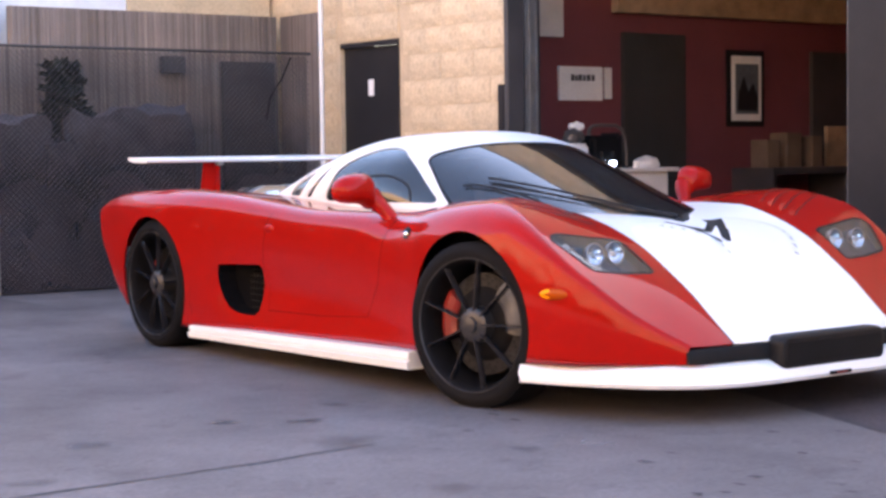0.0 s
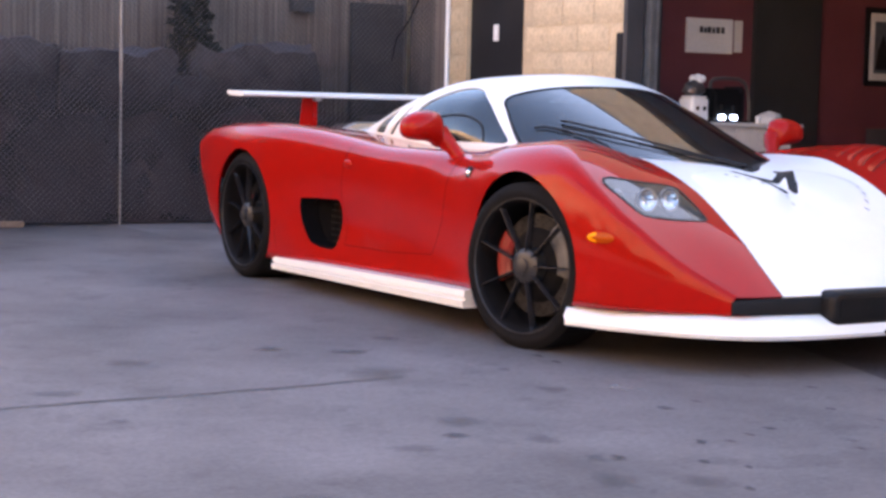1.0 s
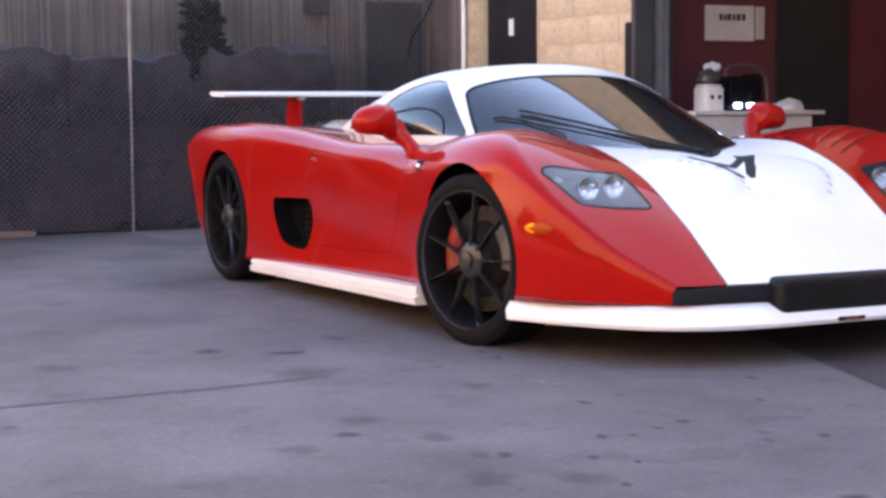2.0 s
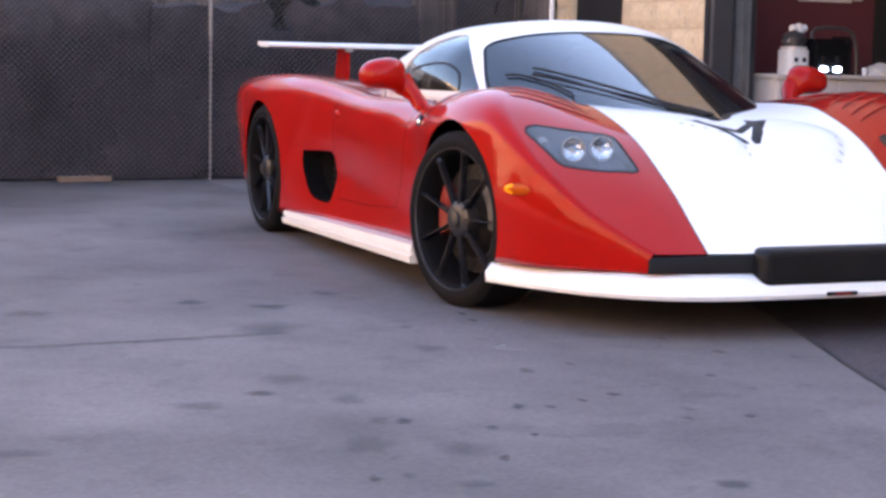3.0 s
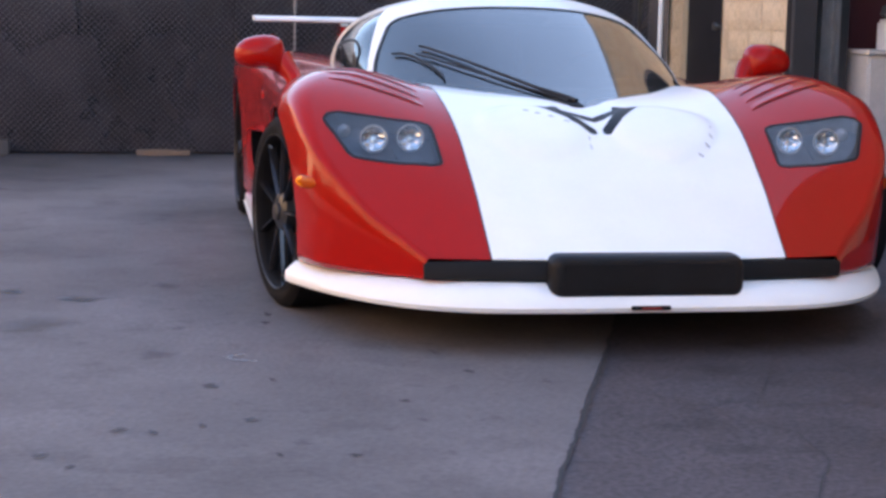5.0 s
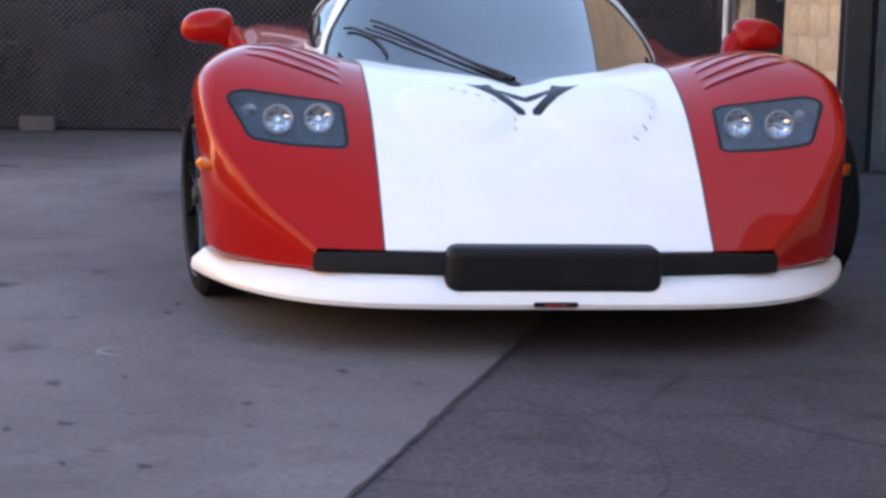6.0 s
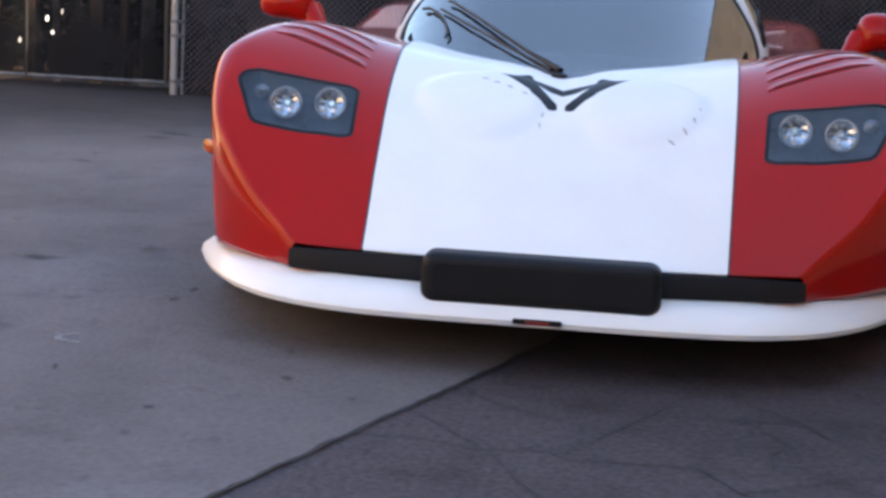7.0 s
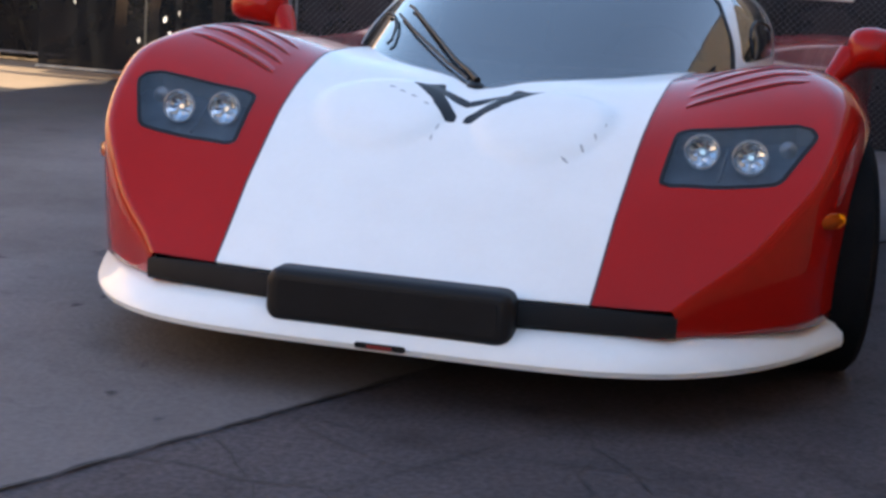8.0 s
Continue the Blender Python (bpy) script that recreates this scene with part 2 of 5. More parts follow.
class Skin:
    """A sheet of faces with smooth normals that can be cut along the zero line of a function."""

    def __init__(self, grid=None):
        if grid is None:
            return
        n, m, _ = grid.shape
        self.v = grid.reshape(-1, 3)
        i = np.arange(n * m).reshape(n, m)
        self.f = [tuple(q) for q in np.stack([i[:-1, :-1], i[:-1, 1:], i[1:, 1:], i[1:, :-1]], -1).reshape(-1, 4).tolist()]
        du, dv = np.gradient(grid, axis=0), np.gradient(grid, axis=1)
        nn = np.cross(dv, du).reshape(-1, 3)
        self.n = nn / np.maximum(np.linalg.norm(nn, axis=1, keepdims=True), 1e-9)

    def part_of(self, faces):
        s = Skin()
        s.v, s.n, s.f = self.v, self.n, faces
        return s

    def cut(self, fn):
        """Two skins: where fn > 0, and the rest."""
        val = fn(self.v)
        val = np.where(np.abs(val) < 1e-6, 1e-6, val)
        vs, ns, made = [self.v], [self.n], {}
        extra_v, extra_n, base = [], [], len(self.v)
        ins, outs = [], []
        for f in self.f:
            s = [val[k] > 0 for k in f]
            if all(s):
                ins.append(f)
                continue
            if not any(s):
                outs.append(f)
                continue
            a, b = [], []
            for k, q in zip(f, f[1:] + f[:1]):
                (a if val[k] > 0 else b).append(k)
                if (val[k] > 0) != (val[q] > 0):
                    e = (min(k, q), max(k, q))
                    if e not in made:
                        t = val[e[0]] / (val[e[0]] - val[e[1]])
                        made[e] = base + len(extra_v)
                        extra_v.append(self.v[e[0]] * (1 - t) + self.v[e[1]] * t)
                        extra_n.append(self.n[e[0]] * (1 - t) + self.n[e[1]] * t)
                    a.append(made[e])
                    b.append(made[e])
            ins.append(tuple(a))
            outs.append(tuple(b))
        v = np.vstack([self.v, np.array(extra_v)]) if extra_v else self.v
        n = np.vstack([self.n, np.array(extra_n)]) if extra_n else self.n
        one, two = self.part_of(ins), self.part_of(outs)
        one.v = two.v = v
        one.n = two.n = n
        return one, two

    def rim(self):
        """Boundary edges as vertex pairs."""
        count = {}
        for f in self.f:
            for k, q in zip(f, f[1:] + f[:1]):
                count.setdefault((min(k, q), max(k, q)), []).append((k, q))
        return [e[0] for e in count.values() if len(e) == 1]

    def pushed(self, by, along=None):
        s = self.part_of(self.f)
        s.v = self.v + (self.n * by if along is None else np.array(along) * by)
        return s

    def mesh(self, name, thick=0.0):
        """The mesh; thick gives it an inner face and a closed edge."""
        used = sorted({k for f in self.f for k in f})
        at = {k: i for i, k in enumerate(used)}
        v, n = self.v[used], self.n[used]
        faces = [[at[k] for k in f] for f in self.f if len(set(f)) > 2]
        if thick:
            c = len(used)
            inner = [[k + c for k in reversed(f)] for f in faces]
            sides = [[at[q], at[k], at[k] + c, at[q] + c] for k, q in self.rim()]
            v = np.vstack([v, v - n * thick])
            n = np.vstack([n, -n])
            faces = faces + inner + sides
        me = bpy.data.meshes.new(name)
        me.from_pydata(v.tolist(), [], faces)
        me.polygons.foreach_set("use_smooth", [True] * len(faces))
        if thick:
            for p in list(me.polygons)[len(faces) - len(sides):]:
                p.use_smooth = False
        me.update()
        me.normals_split_custom_set_from_vertices(n.tolist())
        return me


def inside(poly, ax=(0, 1), round_by=0.0, mirror=True):
    """Signed distance into a convex outline in two axes, for Skin.cut."""
    pts = np.array(poly, float)
    area = sum(p[0] * q[1] - p[1] * q[0] for p, q in zip(pts, np.roll(pts, -1, 0)))
    if area < 0:
        pts = pts[::-1]

    def fn(v):
        a, b = v[:, ax[0]], v[:, ax[1]]
        if ax[0] == 0 and mirror:
            a = np.abs(a)
        ds = []
        for p, q in zip(pts, np.roll(pts, -1, 0)):
            e = (q - p) / np.hypot(*(q - p))
            ds.append(e[0] * (b - p[1]) - e[1] * (a - p[0]) - round_by)
        d = np.array(ds)
        out = np.sqrt((np.minimum(d, 0) ** 2).sum(0))
        return np.where(out > 0, round_by - out, round_by + d.min(0))
    return fn


REFLECTOR = mat("lamp_reflector", (0.68, 0.74, 0.80), 0.16, metal=0.9, vary=0.3, scale=60)
BRANCH = mat("dark_bark", (0.03, 0.025, 0.02), 0.9)
PLASTER = mat("warm_plaster", (0.68, 0.49, 0.315), 0.9, vary=0.55, scale=0.9, grain=0.4, fine=5)
DISC = mat("brake_steel", (0.035, 0.036, 0.040), 0.42, metal=0.9, vary=0.5, scale=22)
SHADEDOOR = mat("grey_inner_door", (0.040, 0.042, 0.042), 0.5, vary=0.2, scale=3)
PALEWIRE = mat("dull_fence_wire", (0.12, 0.115, 0.125), 0.7, vary=0.3)
SMUDGE = mat("faint_grime", (0.085, 0.078, 0.08), 0.8, vary=0.5, scale=14, alpha=0.2)
INNER = mat("dark_paint_and_doorways", (0.05, 0.047, 0.05), 0.6, vary=0.25, scale=3)


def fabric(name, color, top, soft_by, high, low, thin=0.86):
    """Woven screen: darkness put into the alpha, dense below an uneven line, thinner above."""
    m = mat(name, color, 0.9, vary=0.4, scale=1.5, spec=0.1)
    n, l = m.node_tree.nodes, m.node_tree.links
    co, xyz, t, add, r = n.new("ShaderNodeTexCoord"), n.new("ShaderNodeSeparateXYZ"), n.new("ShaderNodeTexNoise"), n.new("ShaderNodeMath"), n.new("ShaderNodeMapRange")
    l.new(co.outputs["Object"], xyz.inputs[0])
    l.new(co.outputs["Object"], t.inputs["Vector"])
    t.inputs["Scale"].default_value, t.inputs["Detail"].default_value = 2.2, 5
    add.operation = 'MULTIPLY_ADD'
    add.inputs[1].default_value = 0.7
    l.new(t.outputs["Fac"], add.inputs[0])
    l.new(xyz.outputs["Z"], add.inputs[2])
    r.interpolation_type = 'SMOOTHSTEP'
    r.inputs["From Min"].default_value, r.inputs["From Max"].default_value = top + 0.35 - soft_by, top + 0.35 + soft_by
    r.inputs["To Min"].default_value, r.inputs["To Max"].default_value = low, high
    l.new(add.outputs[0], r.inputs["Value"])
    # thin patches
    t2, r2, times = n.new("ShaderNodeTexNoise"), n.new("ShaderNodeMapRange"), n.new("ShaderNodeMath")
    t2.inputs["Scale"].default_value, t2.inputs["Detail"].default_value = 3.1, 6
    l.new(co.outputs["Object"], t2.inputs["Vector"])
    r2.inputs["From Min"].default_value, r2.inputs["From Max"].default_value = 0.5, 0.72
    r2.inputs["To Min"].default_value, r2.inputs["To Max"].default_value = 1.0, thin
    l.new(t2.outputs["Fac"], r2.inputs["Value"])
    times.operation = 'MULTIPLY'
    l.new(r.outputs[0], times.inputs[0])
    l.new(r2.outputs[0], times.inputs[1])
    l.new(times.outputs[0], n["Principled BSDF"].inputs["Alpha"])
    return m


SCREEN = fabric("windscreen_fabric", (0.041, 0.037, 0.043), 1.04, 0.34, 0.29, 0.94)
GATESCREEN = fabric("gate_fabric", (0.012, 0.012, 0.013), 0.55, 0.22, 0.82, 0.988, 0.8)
# dark overlay, its alpha rising unevenly towards -x and +y
APRON_OVERLAY = mat("dark_apron_overlay", (0.045, 0.045, 0.05), 0.85, vary=0.3, scale=3, spec=0.1)
gn, gl = APRON_OVERLAY.node_tree.nodes, APRON_OVERLAY.node_tree.links
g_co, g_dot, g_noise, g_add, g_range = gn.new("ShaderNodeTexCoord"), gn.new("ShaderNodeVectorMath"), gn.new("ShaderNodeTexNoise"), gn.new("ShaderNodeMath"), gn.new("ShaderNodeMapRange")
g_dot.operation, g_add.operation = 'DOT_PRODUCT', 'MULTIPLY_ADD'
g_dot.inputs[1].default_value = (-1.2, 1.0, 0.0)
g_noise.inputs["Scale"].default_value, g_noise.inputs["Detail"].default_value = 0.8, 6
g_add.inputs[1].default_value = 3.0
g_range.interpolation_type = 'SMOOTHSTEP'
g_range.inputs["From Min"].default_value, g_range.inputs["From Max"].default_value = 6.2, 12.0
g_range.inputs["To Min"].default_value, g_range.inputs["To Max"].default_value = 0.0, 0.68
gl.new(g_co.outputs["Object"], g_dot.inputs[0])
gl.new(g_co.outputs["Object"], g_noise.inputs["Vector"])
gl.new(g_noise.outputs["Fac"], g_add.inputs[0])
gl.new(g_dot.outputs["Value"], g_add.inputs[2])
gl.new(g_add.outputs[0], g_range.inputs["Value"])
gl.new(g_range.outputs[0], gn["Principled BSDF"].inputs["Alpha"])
CHALK = mat("pale_scuff", (0.36, 0.35, 0.34), 0.9, alpha=0.35)
EDGE_MARK = mat("grey_edge_mark", (0.33, 0.32, 0.34), 0.7, alpha=0.3)
PIN = mat("dark_pinstripe", (0.05, 0.008, 0.01), 0.5)


def seeped(m, strength):
    """Lets a stain thin out towards its rim, by how far it has worn in."""
    n, l = m.node_tree.nodes, m.node_tree.links
    a, k = n.new("ShaderNodeAttribute"), n.new("ShaderNodeMath")
    a.attribute_name, k.operation = "worn_in", 'MULTIPLY'
    k.inputs[1].default_value = strength
    l.new(a.outputs["Fac"], k.inputs[0])
    l.new(k.outputs[0], n["Principled BSDF"].inputs["Alpha"])


seeped(STAIN, 0.6)
seeped(SMUDGE, 0.3)
DULLSTEEL = mat("dull_steel", (0.13, 0.13, 0.135), 0.6, metal=0.4, vary=0.4, scale=9)
GLINT = mat("white_glint", (0.7, 0.69, 0.66), 0.4, vary=0.2)
HOOP = mat("brushed_grey_metal", (0.12, 0.11, 0.11), 0.4, metal=0.5)
CARD = mat("brown_card", (0.16, 0.11, 0.08), 0.8, vary=0.2)


# ---- the sports car: nose towards -y, front axle at y = 0, rear axle at y = 2.77 ----
AXLE_F, AXLE_R, R_F, R_R = 0.0, 2.77, 0.33, 0.34
half_w = curve((-0.925, 0.66), (-0.88, 0.71), (-0.77, 0.83), (-0.56, 0.965), (-0.32, 1.015), (0.0, 1.05), (0.3, 1.03), (0.6, 0.985), (1.2, 0.965), (1.8, 0.955), (2.2, 0.985), (2.77, 1.005), (3.2, 0.985), (3.5, 0.93))
z_mid = curve((-0.925, 0.287), (-0.85, 0.335), (-0.6, 0.505), (-0.39, 0.634), (-0.2, 0.698), (0.0, 0.728), (0.6, 0.745), (1.3, 0.77), (2.2, 0.79), (2.9, 0.79), (3.25, 0.78), (3.5, 0.74))
z_crest = curve((-0.925, 0.285), (-0.85, 0.35), (-0.75, 0.44), (-0.65, 0.528), (-0.42, 0.674), (-0.22, 0.768), (0.0, 0.818), (0.2, 0.812), (0.45, 0.782), (0.7, 0.755), (1.2, 0.755), (1.7, 0.785), (2.2, 0.825), (2.6, 0.838), (3.0, 0.828), (3.3, 0.80), (3.5, 0.755))
round_x = curve((-0.925, 0.02), (-0.6, 0.035), (-0.3, 0.08), (0.0, 0.22), (0.5, 0.21), (0.9, 0.13), (1.3, 0.11), (2.2, 0.12), (2.77, 0.15), (3.2, 0.11), (3.5, 0.08))
round_z = curve((-0.925, 0.02), (-0.6, 0.035), (-0.3, 0.075), (0.0, 0.19), (0.5, 0.18), (0.9, 0.10), (1.3, 0.085), (2.2, 0.10), (2.77, 0.13), (3.2, 0.10), (3.5, 0.07))
z_low = curve((-0.925, 0.215), (0.4, 0.19), (2.4, 0.135), (2.95, 0.15), (3.2, 0.27), (3.5, 0.50))
stripe = curve((-0.925, 0.47), (-0.03, 0.506), (0.4, 0.52), (3.5, 0.40))
scallop = curve((0.5, 0.0), (1.1, 0.015), (1.7, 0.045), (1.86, 0.045), (2.1, 0.0), (2.2, 0.0))
rocker = curve((0.3, 0.0), (0.6, 1.0), (1.5, 0.7), (2.3, 0.0), (2.4, 0.0))


hump = curve((0, 0.0), (0.03, 0.004), (0.08, 0.006), (0.19, 0.008), (0.34, 0.012), (0.46, 0.006), (0.55, 0.0))


def dome(x, y):
    """Height of the two shallow bulges in the bonnet."""
    rise = np.clip((y + 0.27) / 0.2, 0, 1)
    return hump(x) * rise * rise * (3 - 2 * rise) * np.clip((0.9 - y) / 0.3, 0, 1) + 0.015 * np.exp(-(((x - 0.22) / 0.178) ** 2 + ((y + 0.355) / 0.175) ** 2) ** 6)


def body_grid(domed=True):
    ys = np.concatenate([np.linspace(-0.925, 0.7, 170), np.linspace(0.73, 3.5, 95)])
    rows = []
    for y in ys:
        w, zc, zf, rx, rz, zb, xs = (float(c(y)) for c in (half_w, z_mid, z_crest, round_x, round_z, z_low, stripe))
        xf = w - rx
        xs = min(xs, xf - 0.06)
        a = np.concatenate([np.linspace(0, xs, 43)[:-1], np.linspace(xs, xf, 13)])
        s = np.clip((a - 0.30) / max(xf - 0.36, 0.1), 0, 1)
        fade = np.clip((-0.1 - y) / 0.7, 0, 1)
        zc = z_mid(y + 0.19 * np.minimum(a, 0.7) ** 2 * fade * fade * (3 - 2 * fade) * np.clip((y + 0.925) / 0.2, 0, 1))
        z = zc + (zf - zc) * s * s * (2.3 - 1.3 * s)
        th = np.linspace(0, math.pi / 2, 11)[1:]
        sx, sz = xf + rx * np.sin(th) ** 0.9, (zf - rz) + rz * np.cos(th) ** 0.9
        lo = np.linspace(0, 1, 15)[1:]
        lz = (zf - rz) + (zb - zf + rz) * lo
        lx = w - 0.02 * lo ** 2
        hump = np.exp(-((lz - 0.37) / 0.13) ** 2)
        lx = lx + 0.016 * float(rocker(y)) * np.exp(-((lz - zb) / 0.075) ** 2)
        lx = lx - float(scallop(y)) * hump
        x, zz = np.concatenate([a, sx, lx, [w - 0.1]]), np.concatenate([z, sz, lz, [zb]])
        # two shallow domes in the bonnet beside the badge
        zz = zz + (np.where(x < 0.55, dome(x, y), 0) if domed else 0)
        yy = y + 0.19 * np.minimum(x, 0.7) ** 2 * fade * fade * (3 - 2 * fade)
        half = np.stack([x, yy, zz], -1)
        left = half[1:][::-1] * np.array([-1, 1, 1])
        rows.append(np.vstack([left, half]))
    return np.array(rows)


def arch(v):
    f = 0.358 - np.hypot(v[:, 1] - AXLE_F - 0.022, v[:, 2] - R_F - 0.012)
    r = 0.354 - np.hypot(v[:, 1] - AXLE_R, v[:, 2] - R_R)
    return np.where(np.abs(v[:, 0]) > 0.6, np.maximum(f, r), -1.0)


car = empty("sports_car")
tagged(car, "low red and white sports car with black wheels, parked on asphalt", "car")

grid = body_grid()
skin = Skin(grid)
# faired normals: small ripples along the length and across the crown of each wing are evened out, the bonnet domes kept
plain = Skin(body_grid(False)).n.reshape(grid.shape)
flow = plain.copy()
for half in (8, 6, 4):
    pad = np.concatenate([flow[:1].repeat(half, 0), flow, flow[-1:].repeat(half, 0)])
    flow = np.stack([pad[k:k + len(flow)] for k in range(2 * half + 1)]).mean(0)
crown = flow[:, 25:134]
for half in (4, 3):
    pad = np.concatenate([crown[:, :1].repeat(half, 1), crown, crown[:, -1:].repeat(half, 1)], 1)
    crown = np.stack([pad[:, k:k + crown.shape[1]] for k in range(2 * half + 1)]).mean(0)
flow[:, 25:134] = crown
# only the normals ahead of the front wheel tilt back, widening the crease's reflection
lean = np.clip((-0.05 - grid[:, 79, 1]) / 0.3, 0, 1)[:, None]
down = np.clip((np.abs(np.arange(159) - 79) - 62) / 15, 0, 1)[None]
flow[..., 2] += 0.24 * lean * np.where(down > 0, (1 - down) ** 2.0, 0)
flow += skin.n.reshape(grid.shape) - plain
skin.n = (flow / np.linalg.norm(flow, axis=2)[..., None]).reshape(-1, 3)
_, skin = skin.cut(arch)
HEADLIGHT = [(0.57, -0.372), (0.895, -0.345), (0.93, -0.38), (0.85, -0.535), (0.555, -0.575)]
lens_skin, skin = skin.cut(lambda v: np.where(v[:, 2] > 0.42, inside(HEADLIGHT, (0, 1), 0.02)(v), -1.0))
VENT = [(1.735, 0.483), (2.10, 0.472), (2.09, 0.36), (2.03, 0.26), (1.96, 0.232), (1.79, 0.232)]
vent_skin, skin = skin.cut(lambda v: np.where(np.abs(v[:, 0]) > 0.7, inside(VENT, (1, 2), 0.02)(v), -1.0))
top = lambda v: np.where((v[:, 1] < 0.6) & (v[:, 2] > 0.2), stripe(v[:, 1] - 0.19 * np.minimum(np.abs(v[:, 0]), 0.7) ** 2 * np.clip((-0.1 - v[:, 1]) / 0.7, 0, 1)) - np.abs(v[:, 0]), -1.0)
white_skin, red_skin = skin.cut(top)
# the graphic is let into the stripe: a tip, an upper and a lower stroke on each side
STROKES = [inside(p) for p in ([(0.190, -0.196), (0.10, -0.164), (0.074, -0.28), (0.088, -0.327)], [(0.10, -0.205), (-0.002, -0.284), (-0.002, -0.322), (0.08, -0.272)], [(0.092, -0.33), (0.076, -0.276), (0.012, -0.370), (0.010, -0.404), (0.034, -0.404)])]
mark_skin, white_skin = white_skin.cut(lambda v: np.where(v[:, 2] > 0.5, np.maximum.reduce([f(v) for f in STROKES]), -1.0))
pin_skin, white_skin = white_skin.cut(lambda v: 0.006 - np.abs(top(v)))
deck_skin, red_skin = red_skin.cut(lambda v: np.where(v[:, 2] > 0.6, np.minimum(v[:, 1] - 2.2, 0.40 - np.abs(v[:, 0])), -1.0))
body = put("body", red_skin.mesh("body", 0.012), RED, car, "glossy red bodywork")
bonnet = put("bonnet_stripe", white_skin.mesh("bonnet_stripe", 0.012), WHITE, car, "broad white stripe over the bonnet")

put("bonnet_mark", mark_skin.mesh("bonnet_mark", 0.01), BLACK, bonnet, "black angular graphic on the bonnet")
for s in (-1, 1):
    put("pinstripe", pin_skin.part_of([f for f in pin_skin.f if pin_skin.v[f[0], 0] * s > 0]).mesh("pinstripe", 0.01), PIN, bonnet, "dark line along the edge of the stripe")

put("deck_stripe", deck_skin.mesh("deck_stripe", 0.012), WHITE, car, "white stripe over the rear deck")

# rear closing panel, floor and dark wheel wells
part("rear_panel", prism([(-0.89, 0.505), (0.89, 0.505), (0.91, 0.67), (0.83, 0.735), (-0.83, 0.735), (-0.91, 0.67)], 'Y', 3.44, 3.49), RED, car)
part("floor_pan", box(-0.62, 0.62, -0.75, 3.38, 0.135, 0.15), MATT, car)
for y, r in ((AXLE_F, R_F), (AXLE_R, R_R)):
    for s in (-1, 1):
        bm = bmesh.new()
        ring = []
        for k in range(25):
            a = math.pi * (-0.12 + 1.24 * k / 24)
            ring.append([bm.verts.new((s * x, y + 0.012 + math.cos(a) * 0.375, r + 0.008 + math.sin(a) * 0.375)) for x in (0.93, 0.62)])
        for p, q in zip(ring, ring[1:]):
            bm.faces.new((p[0], p[1], q[1], q[0]))
        bm.faces.new([p[1] for p in ring])
        part("wheel_well", bm, MATT, car)

# radiator slot with its plate
part("grille", prism([(-0.655, 0.213), (0.655, 0.213), (0.665, 0.278), (-0.665, 0.278)], 'Y', -0.80, -0.78), MATT, car)
bm = bmesh.new()
vs = []
for k in range(33):
    x = -0.665 + 1.33 * k / 32
    y = -0.93 + 0.19 * x * x
    e = max(0, (abs(x) - 0.45) / 0.2)
    sink = 0.006 * min(max((abs(x) - 0.60) / 0.065, 0), 1) ** 2
    vs.append([bm.verts.new((x, y - d + sink, z)) for d, z in ((-0.004, 0.216), (0.005, 0.224), (0.004, 0.268 - 0.008 * e), (-0.004, 0.279 - 0.008 * e))])
for p, q in zip(vs, vs[1:]):
    for j in range(3):
        bm.faces.new((p[j], q[j], q[j + 1], p[j + 1]))
bm.faces.new([p for p in vs[0]])
bm.faces.new([p for p in reversed(vs[-1])])
part("front_slot", bm, CARBON, car, "long black slot across the nose", smooth=True)
def rounded(x0, x1, z0, z1, r, n=5):
    out = []
    for cx, cz, a0 in ((x1 - r, z1 - r, 0), (x0 + r, z1 - r, 90), (x0 + r, z0 + r, 180), (x1 - r, z0 + r, 270)):
        out += [(cx + r * math.cos(radians(a0 + 90 * k / n)), cz + r * math.sin(radians(a0 + 90 * k / n))) for k in range(n + 1)]
    return out


bm = bmesh.new()
rows = []
for y, inset in ((-0.90, 0.0), (-0.945, 0.0), (-0.957, 0.002), (-0.967, 0.007), (-0.973, 0.015), (-0.975, 0.025)):
    rows.append([bm.verts.new((x, y, z)) for x, z in rounded(-0.303 + inset, 0.303 - inset, 0.174 + inset * 0.7, 0.305 - inset * 0.7, 0.036 - inset * 0.6)])
for p, q in zip(rows, rows[1:]):
    for k in range(len(p)):
        bm.faces.new((p[k], p[(k + 1) % len(p)], q[(k + 1) % len(p)], q[k]))
bm.faces.new(rows[-1])
plate = part("plate_holder", bm, BLACK, car, "blank black number plate holder", smooth=True)
part("plate_face", prism(rounded(-0.268, 0.268, 0.2, 0.279, 0.014), 'Y', -0.977, -0.972), CARBON, plate)


def splitter_y(x):
    return -0.99 + 0.69 * (abs(x) / 1.035) ** 4.6


bm = bmesh.new()
rows = []
for k in range(81):
    u = -1 + 2 * k / 80
    x = 1.03 * math.sin(u * math.pi / 2) if abs(u) < 1 else 1.03 * u
    y = splitter_y(x)
    nx, ny = x * 0.35, -1.0
    q = math.hypot(nx, ny)
    inx, iny = -x * 0.12, 0.16 * (1 - abs(x / 1.03) ** 8) + 0.01
    rows.append([bm.verts.new(p) for p in ((x + inx * 1.4, y + iny * 1.3, 0.134), (x + inx * 0.2, y + 0.02, 0.130), (x, y, 0.136), (x * 1.003, y - 0.006, 0.150), (x, y + 0.006, 0.170), (x + inx * 0.3, y + 0.04, 0.198), (x + inx * 0.55, y + 0.075, 0.214), (x + inx * 1.3, y + iny * 1.2, 0.220))])
for p, q in zip(rows, rows[1:]):
    for j in range(7):
        bm.faces.new((p[j], q[j], q[j + 1], p[j + 1]))
    bm.faces.new((p[7], q[7], q[0], p[0]))
bm.faces.new(rows[0])
